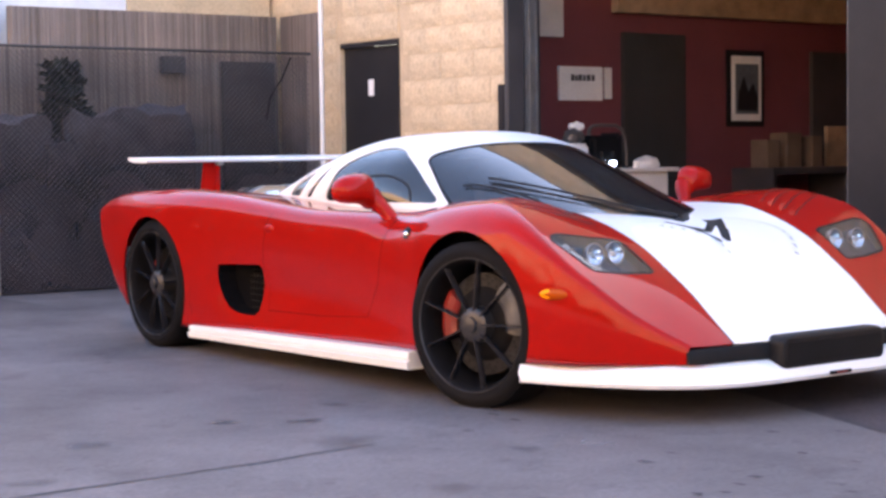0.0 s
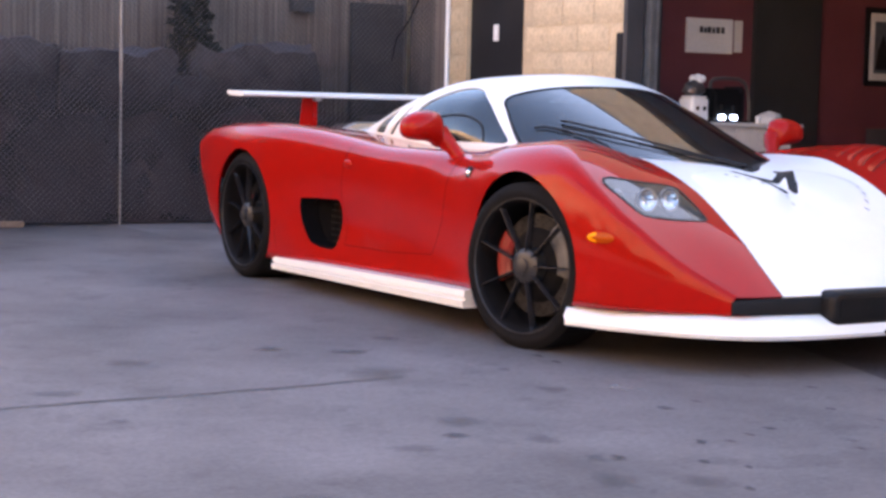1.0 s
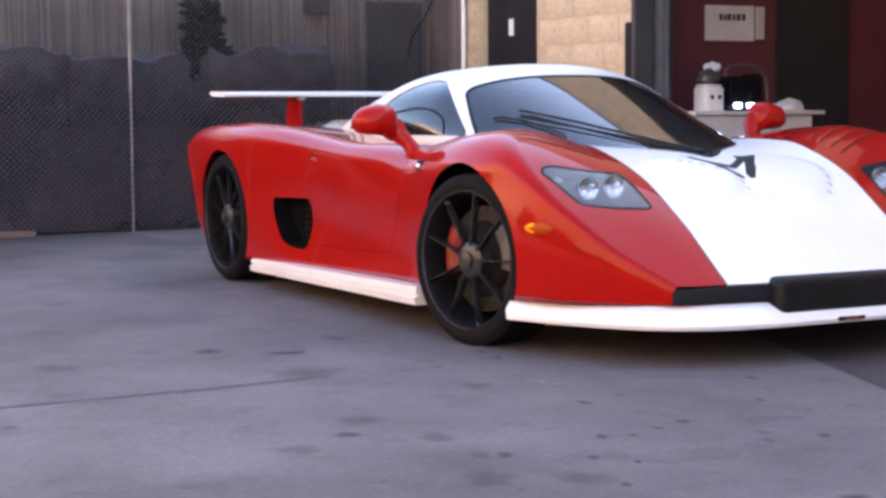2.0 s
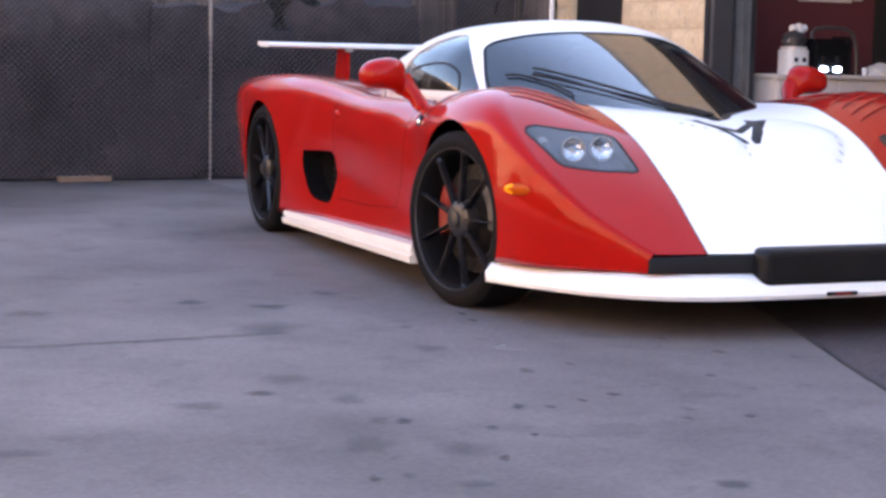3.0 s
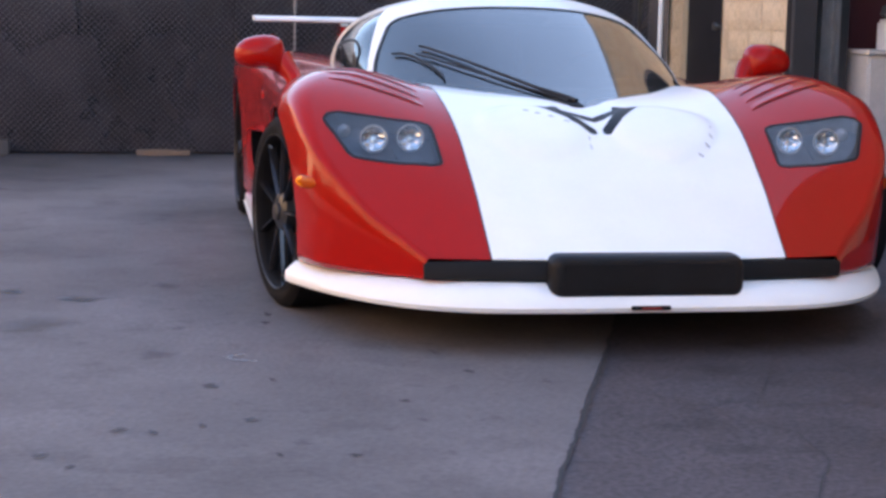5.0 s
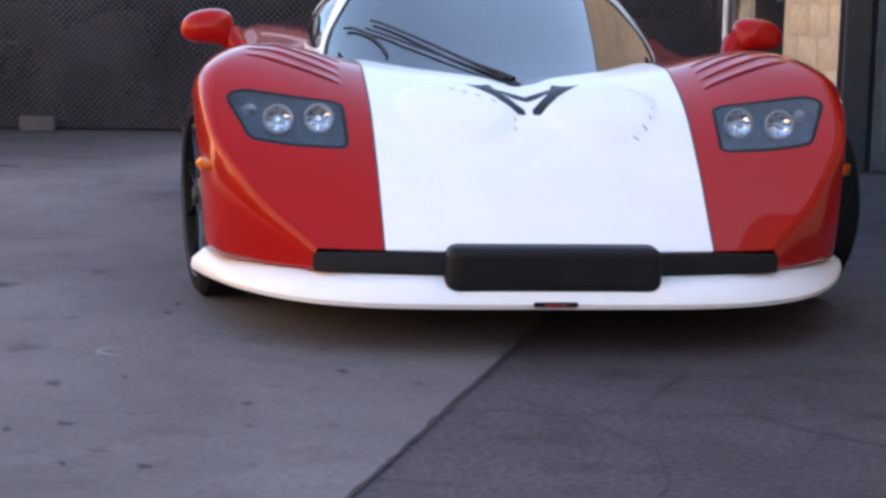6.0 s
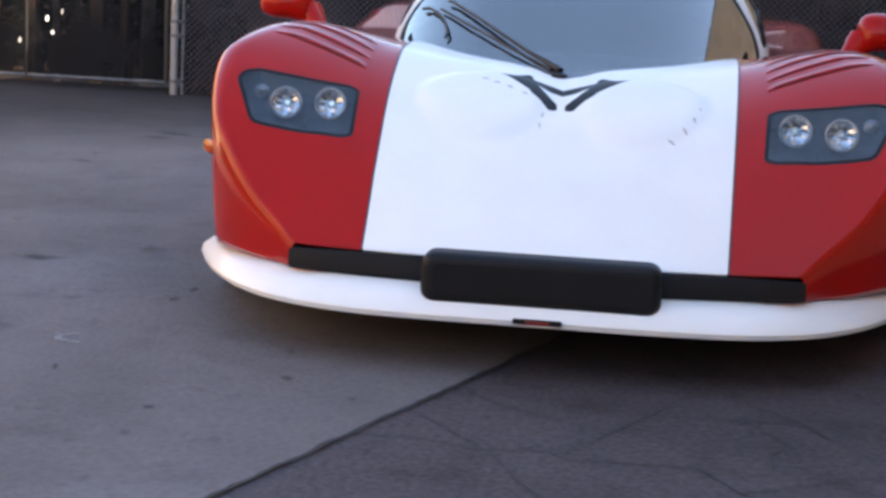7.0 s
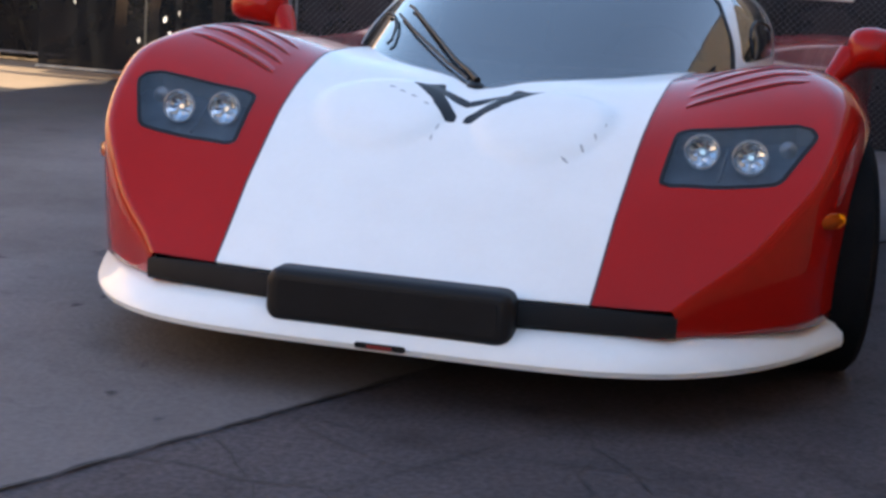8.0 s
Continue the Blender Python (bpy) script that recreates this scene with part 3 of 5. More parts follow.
bm.faces.new(list(reversed(rows[-1])))
splitter = part("front_splitter", bm, WHITE, car, "white front lip close above the ground", smooth=True)
part("lip_badge", box(-0.062, 0.062, -1.004, -0.994, 0.143, 0.157, 0.003), CARBON, splitter, "small dark badge")
part("lip_badge_stripe", box(-0.03, 0.03, -1.007, -1.003, 0.146, 0.154), CALIPER, splitter)

# side skirts in two steps
for s in (-1, 1):
    bm = bmesh.new()
    rows = []
    for k in range(21):
        t = k / 20
        y = 0.375 + 2.025 * t
        w, zb, h = 1.055 - 0.075 * t, 0.118 - 0.032 * t, 0.074 - 0.011 * t
        rows.append([bm.verts.new((s * x, y, z)) for x, z in ((w - 0.2, zb), (w, zb), (w + 0.006, zb + h * 0.4), (w - 0.012, zb + h * 0.5), (w - 0.012, zb + h * 0.56), (w - 0.002, zb + h * 0.62), (w - 0.006, zb + h), (w - 0.2, zb + h + 0.005))])
    for p, q in zip(rows, rows[1:]):
        for j in range(8):
            bm.faces.new((p[j], q[j], q[(j + 1) % 8], p[(j + 1) % 8]))
    bm.faces.new(rows[0])
    bm.faces.new(list(reversed(rows[-1])))
    part("side_skirt", bm, WHITE, car, "white side skirt between the wheels", smooth=True)

# side air intakes
for s in (-1, 1):
    vs = vent_skin.part_of([f for f in vent_skin.f if vent_skin.v[f[0], 0] * s > 0])
    duct = put("side_intake", vs.pushed(0.10, (-s, 0, 0)).mesh("side_intake", 0.01), MATT, car, "black side air intake")
    bm = bmesh.new()
    at = {}
    for k, q in vs.rim():
        quad = []
        for i, d in ((k, 0), (q, 0), (q, 0.1), (k, 0.1)):
            if (i, d) not in at:
                at[(i, d)] = bm.verts.new(vs.v[i] - np.array((s * d, 0, 0)))
            quad.append(at[(i, d)])
        bm.faces.new(quad)
    part("intake_wall", bm, MATT, duct)
    bm = bmesh.new()
    for k in range(11):
        y = 1.78 + 0.03 * k
        box(s * 0.84 - 0.002, s * 0.84 + 0.002, y - 0.002, y + 0.002, 0.245, 0.472, 0, bm)
    for k in range(7):
        z = 0.26 + 0.031 * k
        box(s * 0.842 - 0.002, s * 0.842 + 0.002, 1.76, 2.09, z - 0.002, z + 0.002, 0, bm)
    part("intake_mesh", bm, CARBON, duct)

# headlights: clear cover over a grey housing with two projector lamps
for s in (-1, 1):
    ls = lens_skin.part_of([f for f in lens_skin.f if lens_skin.v[f[0], 0] * s > 0])
    lamp = put("headlight", ls.pushed(-0.05, (0, -0.2, 1.0)).mesh("headlight", 0.006), BUCKET, car, "headlight with two round projector lamps behind a clear cover")
    cover = put("lens_cover", ls.pushed(0.001).mesh("lens_cover", 0.003), LENS, lamp)
    cover.visible_shadow = False
    bm = bmesh.new()
    at = {}
    for k, q in ls.rim():
        quad = []
        for i, d in ((k, 0), (q, 0), (q, 1), (k, 1)):
            if (i, d) not in at:
                at[(i, d)] = bm.verts.new(ls.v[i] + np.array((0, 0.01, -0.05)) * d)
            quad.append(at[(i, d)])
        bm.faces.new(quad)
    part("housing_wall", bm, BUCKET, lamp)
    rim_bm = bmesh.new()
    loop = ls.rim()
    for k, q in loop:
        a, b = Vector(ls.v[k]), Vector(ls.v[q])
        n = Vector(ls.n[k])
        e = (b - a).normalized().cross(n) * 0.010
        rim_bm.faces.new([rim_bm.verts.new(p) for p in (a + n * 0.002, b + n * 0.002, b + n * 0.002 - e, a + n * 0.002 - e)])
    bmesh.ops.remove_doubles(rim_bm, verts=rim_bm.verts, dist=0.002)
    part("cover_edge", rim_bm, BLACK, lamp, "black border of the cover")
    for x, y, z in ((0.644, -0.432, 0.613), (0.766, -0.452, 0.611)):
        m = look((s * x, y, z), (s * x, y - 1, z + 0.12))
        part("lamp_ring", lathe([(0.03, 0.034), (0.0, 0.045), (-0.006, 0.046), (-0.007, 0.043), (-0.002, 0.040)], 28, 'Z'), GALV, lamp, "grey lamp ring", True, m)
        bm = bmesh.new()
        rows = []
        for d, r, turn in ((0.0, 0.041, 0), (0.010, 0.034, 0.5), (0.016, 0.024, 0), (0.019, 0.013, 0.5), (0.016, 0.007, 0)):
            rows.append([bm.verts.new((math.cos((k + turn) * math.pi / 9) * r, math.sin((k + turn) * math.pi / 9) * r, -0.004 + d + 0.0025 * (k % 2))) for k in range(18)])
        for p, q in zip(rows, rows[1:]):
            for k in range(18):
                bm.faces.new((p[k], p[(k + 1) % 18], q[(k + 1) % 18], q[k]))
        bm.faces.new(rows[-1])
        part("reflector_bowl", bm, REFLECTOR, lamp, "faceted bright reflector", False, m)
    x, y, z = 0.852, -0.392, 0.634
    m = look((s * x, y, z), (s * x, y - 1, z + 0.3))
    part("turn_bulb", lathe([(0.006, 0.022), (0.004, 0.018), (-0.012, 0.006), (-0.014, 0.001)], 14, 'Z'), GALV, lamp, "small outer turn lamp", True, m)
    part("lamp_divider", tube([(s * 0.705, -0.40, 0.622), (s * 0.703, -0.46, 0.588), (s * 0.70, -0.52, 0.552)], 0.004, 6), BUCKET, lamp, "rib between the lamps", True)

# amber side markers
for s in (-1, 1):
    m = pose(s * 0.978, -0.462, 0.475, 0, 0, -s * 30)
    bm = bmesh.new()
    bmesh.ops.create_uvsphere(bm, u_segments=28, v_segments=14, radius=1)
    for v in bm.verts:
        v.co = Vector((v.co.x * 0.012, v.co.y * 0.060, v.co.z * 0.021))
    marker = part("side_marker", bm, AMBER, car, "oval amber side marker", True, m)
    # painted highlight: pale rear half, notched in front, standing just proud of the lens
    bm = bmesh.new()
    rows = []
    for k in range(9):
        v = -0.85 + 1.7 * k / 8
        row = []
        for q in range(9):
            u0 = 0.28 + 0.4 * max(0.0, 1 - abs(v) * 2.4)
            u1 = 0.97 * math.sqrt(max(0.0, 1 - v * v)) * 0.96
            u = u0 + (u1 - u0) * q / 8
            row.append(bm.verts.new((s * (0.0124 * math.sqrt(max(0.0, 1 - u * u - v * v)) + 0.0012), 0.060 * u, 0.021 * v)))
        rows.append(row)
    for p, q in zip(rows, rows[1:]):
        for c in range(8):
            bm.faces.new((p[c], p[c + 1], q[c + 1], q[c]))
    part("reflector", bm, AMBERLIT, marker, "yellow half painting the bright reflection in the lens", True)

# canopy
zt = curve((-0.17, 0.715), (0.1, 0.785), (0.4, 0.89), (0.8, 1.03), (1.15, 1.108), (1.5, 1.10), (1.8, 1.035), (2.05, 0.93), (2.25, 0.83), (2.3, 0.81))
gw = curve((-0.17, 0.02), (-0.15, 0.14), (-0.1, 0.24), (0.0, 0.35), (0.1, 0.42), (0.3, 0.51), (0.5, 0.58), (0.8, 0.65), (1.3, 0.675), (1.8, 0.64), (2.1, 0.60), (2.3, 0.55))
full_z = curve((-0.17, 1.4), (0.2, 1.4), (0.5, 1.25), (0.8, 1.05), (1.1, 0.82), (1.5, 0.72), (2.3, 0.72))
full_x = curve((-0.17, 0.95), (0.0, 0.95), (0.8, 0.88), (1.2, 0.82), (2.3, 0.82))


def base_z(y):
    return z_mid(y) - 0.02


def canopy_grid():
    ys = np.concatenate([np.linspace(-0.17, 0.1, 40), np.linspace(0.11, 2.3, 130)])
    th = np.linspace(0, math.pi, 97)
    g, z0, z1 = gw(ys)[:, None], base_z(ys)[:, None], zt(ys)[:, None]
    c, s = np.cos(th)[None], np.sin(th)[None]
    x = -g * np.sign(c) * np.abs(c) ** full_x(ys)[:, None]
    z = z0 + (z1 - z0) * s ** full_z(ys)[:, None]
    return np.stack([x, np.repeat(ys[:, None], len(th), 1), z], -1)


def glass_x(y, z):
    """Half width of the canopy at a height."""
    f = min(max((z - float(base_z(y))) / (float(zt(y)) - float(base_z(y))), 0), 1) ** (1 / float(full_z(y)))
    return float(gw(y)) * math.sqrt(max(1 - f * f, 0)) ** float(full_x(y))


pillar = curve((-0.2, 0.70), (0.3, 0.66), (0.5, 0.632), (0.7, 0.605), (0.93, 0.525), (1.2, 0.42))


def windscreen_zone(v):
    x, y = np.abs(v[:, 0]), v[:, 1]
    side, up = pillar(y) - x, 0.885 + 0.10 * (x / 0.5) ** 2 - y
    r = 0.06
    a, b = np.minimum(side - r, 0), np.minimum(up - r, 0)
    return np.where((side < r) & (up < r), r - np.sqrt(a * a + b * b), np.minimum(side, up))


SIDE = [(0.71, 0.785), (1.065, 1.002), (1.2, 1.043), (1.38, 1.033), (1.53, 0.95), (1.60, 0.785)]
SLIT = [(1.742, 0.80), (1.59, 0.962), (1.622, 0.966), (1.795, 0.80)]
QUARTER = [(1.855, 0.805), (1.762, 0.922), (1.79, 0.935), (1.945, 0.868), (1.985, 0.805)]
can = Skin(canopy_grid())
ws, can = can.cut(windscreen_zone)
side, can = can.cut(lambda v: np.where(np.abs(v[:, 0]) > 0.3, inside(SIDE, (1, 2), 0.03)(v), -1.0))
slit, can = can.cut(lambda v: np.where(np.abs(v[:, 0]) > 0.3, inside(SLIT, (1, 2), 0.006)(v), -1.0))
quarter, can = can.cut(lambda v: np.where(np.abs(v[:, 0]) > 0.3, inside(QUARTER, (1, 2), 0.01)(v), -1.0))
rear, can = can.cut(lambda v: inside([(-0.36, 1.72), (0.36, 1.72), (0.33, 2.14), (-0.33, 2.14)], (0, 1), 0.03, False)(v))
roof = put("roof", can.mesh("roof", 0.02), WHITE, car, "rounded white roof and pillars")
# the pane's curvature is one smooth sweep: normals from a low-order surface through it
used = sorted({k for f in ws.f for k in f})
px, py, pz = ws.v[used].T
terms = lambda x, y: np.stack([np.ones_like(x), y, y * y, y ** 3, x * x, x * x * y, x ** 4], -1)
fit = np.linalg.lstsq(terms(px, py), pz, rcond=None)[0]
gx = 2 * fit[4] * px + 2 * fit[5] * px * py + 4 * fit[6] * px ** 3
gy = fit[1] + 2 * fit[2] * py + 3 * fit[3] * py * py + fit[5] * px * px
sweep = np.stack([-gx, -gy, np.ones_like(gx)], -1)
ws.n = ws.n.copy()
ws.n[used] = sweep / np.linalg.norm(sweep, axis=1)[:, None]
wind = put("windscreen", ws.pushed(-0.006).mesh("windscreen", 0.004), GLASS, car, "steeply raked tinted windscreen")
for name, sk, label in (("side_window", side, "dark tinted side window"), ("slit_window", slit, "narrow dark slit"), ("quarter_window", quarter, "small dark quarter window")):
    for s in (-1, 1):
        pane = put(name, sk.part_of([f for f in sk.f if sk.v[f[0], 0] * s > 0]).pushed(-0.008).mesh(name, 0.004), BLACK if name == "slit_window" else GLASS, car, label)
        if name == "side_window":
            part("window_divider", tube([(s * (glass_x(y, z) - 0.010), y, z) for y, z in ((1.44, 0.872), (1.36, 0.888), (1.29, 0.896), (1.2, 0.905), (1.12, 0.905), (1.06, 0.897), (1.0, 0.88), (0.955, 0.858), (0.925, 0.825), (0.91, 0.79))], 0.0065), BLACK, pane, "curved black divider of the sliding pane")
put("rear_window", rear.pushed(-0.006).mesh("rear_window", 0.004), BLACK, car, "black slatted engine window")
seal, _ = ws.cut(lambda v: 0.012 - windscreen_zone(v))
put("windscreen_seal", seal.pushed(-0.003).mesh("windscreen_seal", 0.004), BLACK, wind, "black glass border")

# glossy dark cover over the engine, behind the cabin
bm = bmesh.new()
rows = []
for k in range(25):
    y = 2.14 + 0.62 * k / 24
    z = float(z_crest(y)) + 0.012 * math.sin(math.pi * min(k / 20, 1)) - 0.006
    w = 0.60 - 0.10 * k / 24
    rows.append([bm.verts.new((w * j / 8, y, z + 0.02 * (1 - (j / 8) ** 2) - (0.03 if abs(j) == 8 else 0))) for j in range(-8, 9)])
for p, q in zip(rows, rows[1:]):
    for j in range(16):
        bm.faces.new((p[j], p[j + 1], q[j + 1], q[j]))
bm.faces.new([r[0] for r in rows] + [rows[-1][j] for j in range(1, 16)] + [r[-1] for r in reversed(rows)] + [rows[0][j] for j in range(15, 0, -1)])
part("engine_cover", bm, COVER, car, "glossy dark engine cover behind the cabin", True)

# dark cabin
part("dashboard", prism([(0.2, 0.70), (0.55, 0.78), (0.75, 0.775), (0.8, 0.6), (0.2, 0.6)], 'X', -0.56, 0.56), MATT, car)
for s in (-1, 1):
    part("seat", prism([(1.0, 0.4), (1.25, 0.42), (1.5, 0.92), (1.4, 0.96), (1.15, 0.55), (1.0, 0.5)], 'X', s * 0.33 - 0.2, s * 0.33 + 0.2), MATT, car)
part("bulkhead", box(-0.56, 0.56, 1.56, 1.6, 0.5, 0.98), MATT, car)
part("steering_wheel", tube([(0.33 + 0.16 * math.cos(a * math.pi / 12), 0.84 - 0.05 * math.sin(a * math.pi / 12), 0.74 + 0.15 * math.sin(a * math.pi / 12)) for a in range(25)], 0.014), BLACK, car)

# wiper: a pair of arms and a blade lying on the glass
def on_glass(x, y, lift=0.02):
    g, z0, z1 = float(gw(y)), float(base_z(y)), float(zt(y))
    c = min(abs(x) / g, 1) ** (1 / float(full_x(y)))
    return (x, y, max(z0 + (z1 - z0) * math.sqrt(max(1 - c * c, 0)) ** float(full_z(y)), float(z_mid(y)) + float(dome(abs(x), y))) + lift)


def arm(pts, lift0, lift1):
    n = len(pts) - 1
    return [on_glass(x, y, lift0 + (lift1 - lift0) * min(1, 2 * k / n)) for k, (x, y) in enumerate(pts)]


wiper = part("wiper", tube(arm(((-0.018, -0.145), (-0.06, -0.075), (-0.118, 0.012), (-0.21, 0.175), (-0.308, 0.352), (-0.415, 0.56), (-0.44, 0.60)), 0.004, 0.007), [0.010, 0.0085, 0.006, 0.0055, 0.005, 0.005, 0.005]), BLACK, car, "black wiper resting on the glass")
part("wiper_link", tube(arm(((-0.045, -0.14), (-0.09, -0.075), (-0.145, 0.002), (-0.24, 0.155), (-0.342, 0.325), (-0.44, 0.515), (-0.46, 0.555)), 0.004, 0.007), 0.0045), BLACK, wiper)
part("wiper_blade", tube([on_glass(x, y, 0.006) for x, y in ((-0.535, 0.66), (-0.505, 0.62), (-0.465, 0.53), (-0.43, 0.42), (-0.405, 0.30), (-0.41, 0.275))], 0.005), BLACK, wiper)
part("wiper_pivot", lathe([(0.0, 0.03), (0.012, 0.026), (0.02, 0.012)], 16, 'Z', cap=True), BLACK, wiper, smooth=True, m=pose(-0.02, -0.15, 0.70))

# short grey dashes along the edges of the bonnet bulges
for x, y, a in ((0.392, -0.32, 80), (0.386, -0.37, 95), (0.37, -0.425, 110), (0.345, -0.47, 125), (0.31, -0.51, 150), (-0.048, -0.43, 85), (-0.052, -0.47, 95), (-0.105, -0.345, 150), (-0.15, -0.31, 155), (-0.19, -0.285, 160), (-0.225, -0.262, 165)):
    c, n = math.cos(radians(a)) * 0.011, math.sin(radians(a)) * 0.011
    part("mark", tube([(x + t * c, y + t * n, float(z_mid(y + t * n)) + float(dome(abs(x + t * c), y + t * n)) + 0.0005) for t in (-1, 0, 1)], [0.001, 0.0038, 0.001], 6), EDGE_MARK, bonnet)

# louvres over the front wheels
def top_z(x, y):
    w, zc, zf, rx = (float(c(y)) for c in (half_w, z_mid, z_crest, round_x))
    xf = w - rx
    if x > xf:
        t = min((x - xf) / rx, 1)
        return zf - float(round_z(y)) * (1 - math.cos(math.asin(t)))
    s = min(max((x - 0.30) / max(xf - 0.36, 0.1), 0), 1)
    return zc + (zf - zc) * s * s * (2.3 - 1.3 * s)


def louvre_y(x, k):
    return -0.268 + 0.066 * k + 0.30 * max(x - 0.575, 0) ** 0.72


for s in (-1, 1):
    for k in range(4):
        bm = bmesh.new()
        rows = []
        for j in range(15):
            x = 0.575 + 0.30 * j / 14
            y = louvre_y(x, k)
            h = 0.0048 * math.sin(math.pi * (j + 0.5) / 15) ** 0.5
            rows.append([bm.verts.new((s * x, yy, top_z(x, yy) + d)) for yy, d in ((y + 0.048, -0.004), (y + 0.012, h * 0.8), (y + 0.004, h), (y, h * 0.8), (y - 0.003, -0.006))])
        for p, q in zip(rows, rows[1:]):
            for i in range(4):
                bm.faces.new((p[i], q[i], q[i + 1], p[i + 1]))
        part("wing_louvre", bm, RED, body, smooth=True)
        part("louvre_slot", tube([(s * (0.585 + 0.28 * j / 10), louvre_y(0.585 + 0.28 * j / 10, k) - 0.005, top_z(0.585 + 0.28 * j / 10, louvre_y(0.585 + 0.28 * j / 10, k) - 0.005) + 0.0005) for j in range(11)], [0.0008] + [0.002] * 9 + [0.0008], 6), PIN, body, "dark slot under a louvre", True)

# door mirrors
for s in (-1, 1):
    bm = bmesh.new()
    rings = []
    for x, zc, hz, front, back in ((1.119, 0.846, 0.010, 0.016, 0.008), (1.114, 0.846, 0.026, 0.034, 0.014), (1.100, 0.846, 0.044, 0.054, 0.02), (1.07, 0.848, 0.060, 0.074, 0.024), (1.03, 0.851, 0.068, 0.083, 0.026), (0.98, 0.853, 0.072, 0.085, 0.026), (0.94, 0.848, 0.075, 0.080, 0.026), (0.915, 0.836, 0.080, 0.072, 0.026), (0.898, 0.828, 0.076, 0.060, 0.024), (0.886, 0.822, 0.058, 0.042, 0.018)):
        ring = []
        for k in range(24):
            c, n = math.cos(k * math.pi / 12), math.sin(k * math.pi / 12)
            yy = -front * abs(c) ** 0.8 if c > 0 else back * abs(c) ** 0.6
            zz = hz * math.copysign(abs(n) ** 0.75, n) * (1.0 if n > 0 else 0.82)
            ring.append(bm.verts.new((s * (0.938 + (x - 0.886) * 0.83), 0.80 + yy, zc + zz)))
        rings.append(ring)
    for p, q in zip(rings, rings[1:]):
        for k in range(24):
            bm.faces.new((p[k], p[(k + 1) % 24], q[(k + 1) % 24], q[k]))
    bm.faces.new(rings[0])
    bm.faces.new(list(reversed(rings[-1])))
    mirror = part("door_mirror", bm, RED, car, "red door mirror on a curved stalk", True)
    bm = tube([(s * x, y, z) for x, y, z in ((0.955, 0.785, 0.835), (0.94, 0.775, 0.812), (0.925, 0.76, 0.79), (0.907, 0.735, 0.765), (0.89, 0.70, 0.72))], [0.046, 0.044, 0.038, 0.032, 0.034], 14)
    part("mirror_stalk", bm, RED, mirror, smooth=True)
    part("mirror_glass", lathe([(0.0, 0.001), (0.0, 0.05), (-0.004, 0.052)], 24, 'Y'), CHROME, mirror, "mirror glass", False, pose(s * 1.02, 0.828, 0.848))

# rear wing on two struts
foil = []
for k in range(24):
    a = 2 * math.pi * k / 24
    c = math.cos(a)
    foil.append((3.115 + 0.115 * math.copysign(abs(c) ** 0.6, c), 0.985 + 0.013 * math.copysign(abs(math.sin(a)) ** 0.45, math.sin(a)) + 0.012 * ((c + 1) / 2) ** 2))
rear_wing = part("rear_wing", prism(foil, 'X', -0.885, 0.885), WHITE, car, "white rear wing on two red struts", True)
for s in (-1, 1):
    part("wing_strut", prism([(3.06, 0.74), (3.26, 0.74), (3.20, 0.98), (3.06, 0.98)], 'X', s * 0.42 - 0.012, s * 0.42 + 0.012), RED, rear_wing)
    part("strut_cap", box(s * 0.42 - 0.02, s * 0.42 + 0.02, 3.02, 3.06, 0.955, 0.975, 0.004), STEEL, rear_wing)

# small fender badge and door seams
def side_x(y, z):
    w, zf, rz, zb, rx = (float(c(y)) for c in (half_w, z_crest, round_z, z_low, round_x))
    if z > zf - rz:
        t = min((z - zf + rz) / rz, 1)
        return w - rx + rx * math.sin(math.acos(t ** (1 / 0.9))) ** 0.9
    lo = (zf - rz - z) / (zf - rz - zb)
    return w - 0.02 * lo ** 2 + 0.016 * float(rocker(y)) * math.exp(-((z - zb) / 0.075) ** 2) - float(scallop(y)) * math.exp(-((z - 0.37) / 0.13) ** 2)


def seam(pts, label="dark panel gap"):
    line = []
    for (ya, za), (yb, zb) in zip(pts, pts[1:]):
        line += [(ya + (yb - ya) * k / 8, za + (zb - za) * k / 8) for k in range(8)]
    line.append(pts[-1])
    for s in (-1, 1):
        part("panel_gap", tube([(s * (side_x(y, z) - 0.001), y, z) for y, z in line], 0.0018, 5), MATT, body)


seam([(0.62, 0.72), (0.66, 0.60), (0.70, 0.45), (0.80, 0.30)])
seam([(0.80, 0.30), (1.2, 0.275), (1.70, 0.265)])
seam([(1.70, 0.265), (1.72, 0.48), (1.66, 0.66), (1.60, 0.74)])
seam([(2.36, 0.20), (2.38, 0.30), (2.36, 0.34)])

for s in (-1, 1):
    badge = part("fender_badge", lathe([(s * 0.008, 0.001), (s * 0.008, 0.024), (s * 0.004, 0.028), (s * -0.006, 0.029)], 20), BLACK, car, "small round side repeater", True, pose(s * (side_x(0.452, 0.672) - 0.002), 0.452, 0.672, 0, 0, s * 8))
    part("repeater_lens", lathe([(s * 0.017, 0.001), (s * 0.015, 0.008), (s * 0.008, 0.015), (s * 0.0, 0.015)], 16), CHROME, badge, "bright silver centre", True)
    bm = bmesh.new()
    bmesh.ops.create_uvsphere(bm, u_segments=16, v_segments=8, radius=1)
    for v in bm.verts:
        v.co = Vector((v.co.x * 0.006, v.co.y * 0.045, v.co.z * 0.02))
    part("door_handle", bm, RED, car, "", True, pose(s * side_x(1.62, 0.66), 1.62, 0.66))


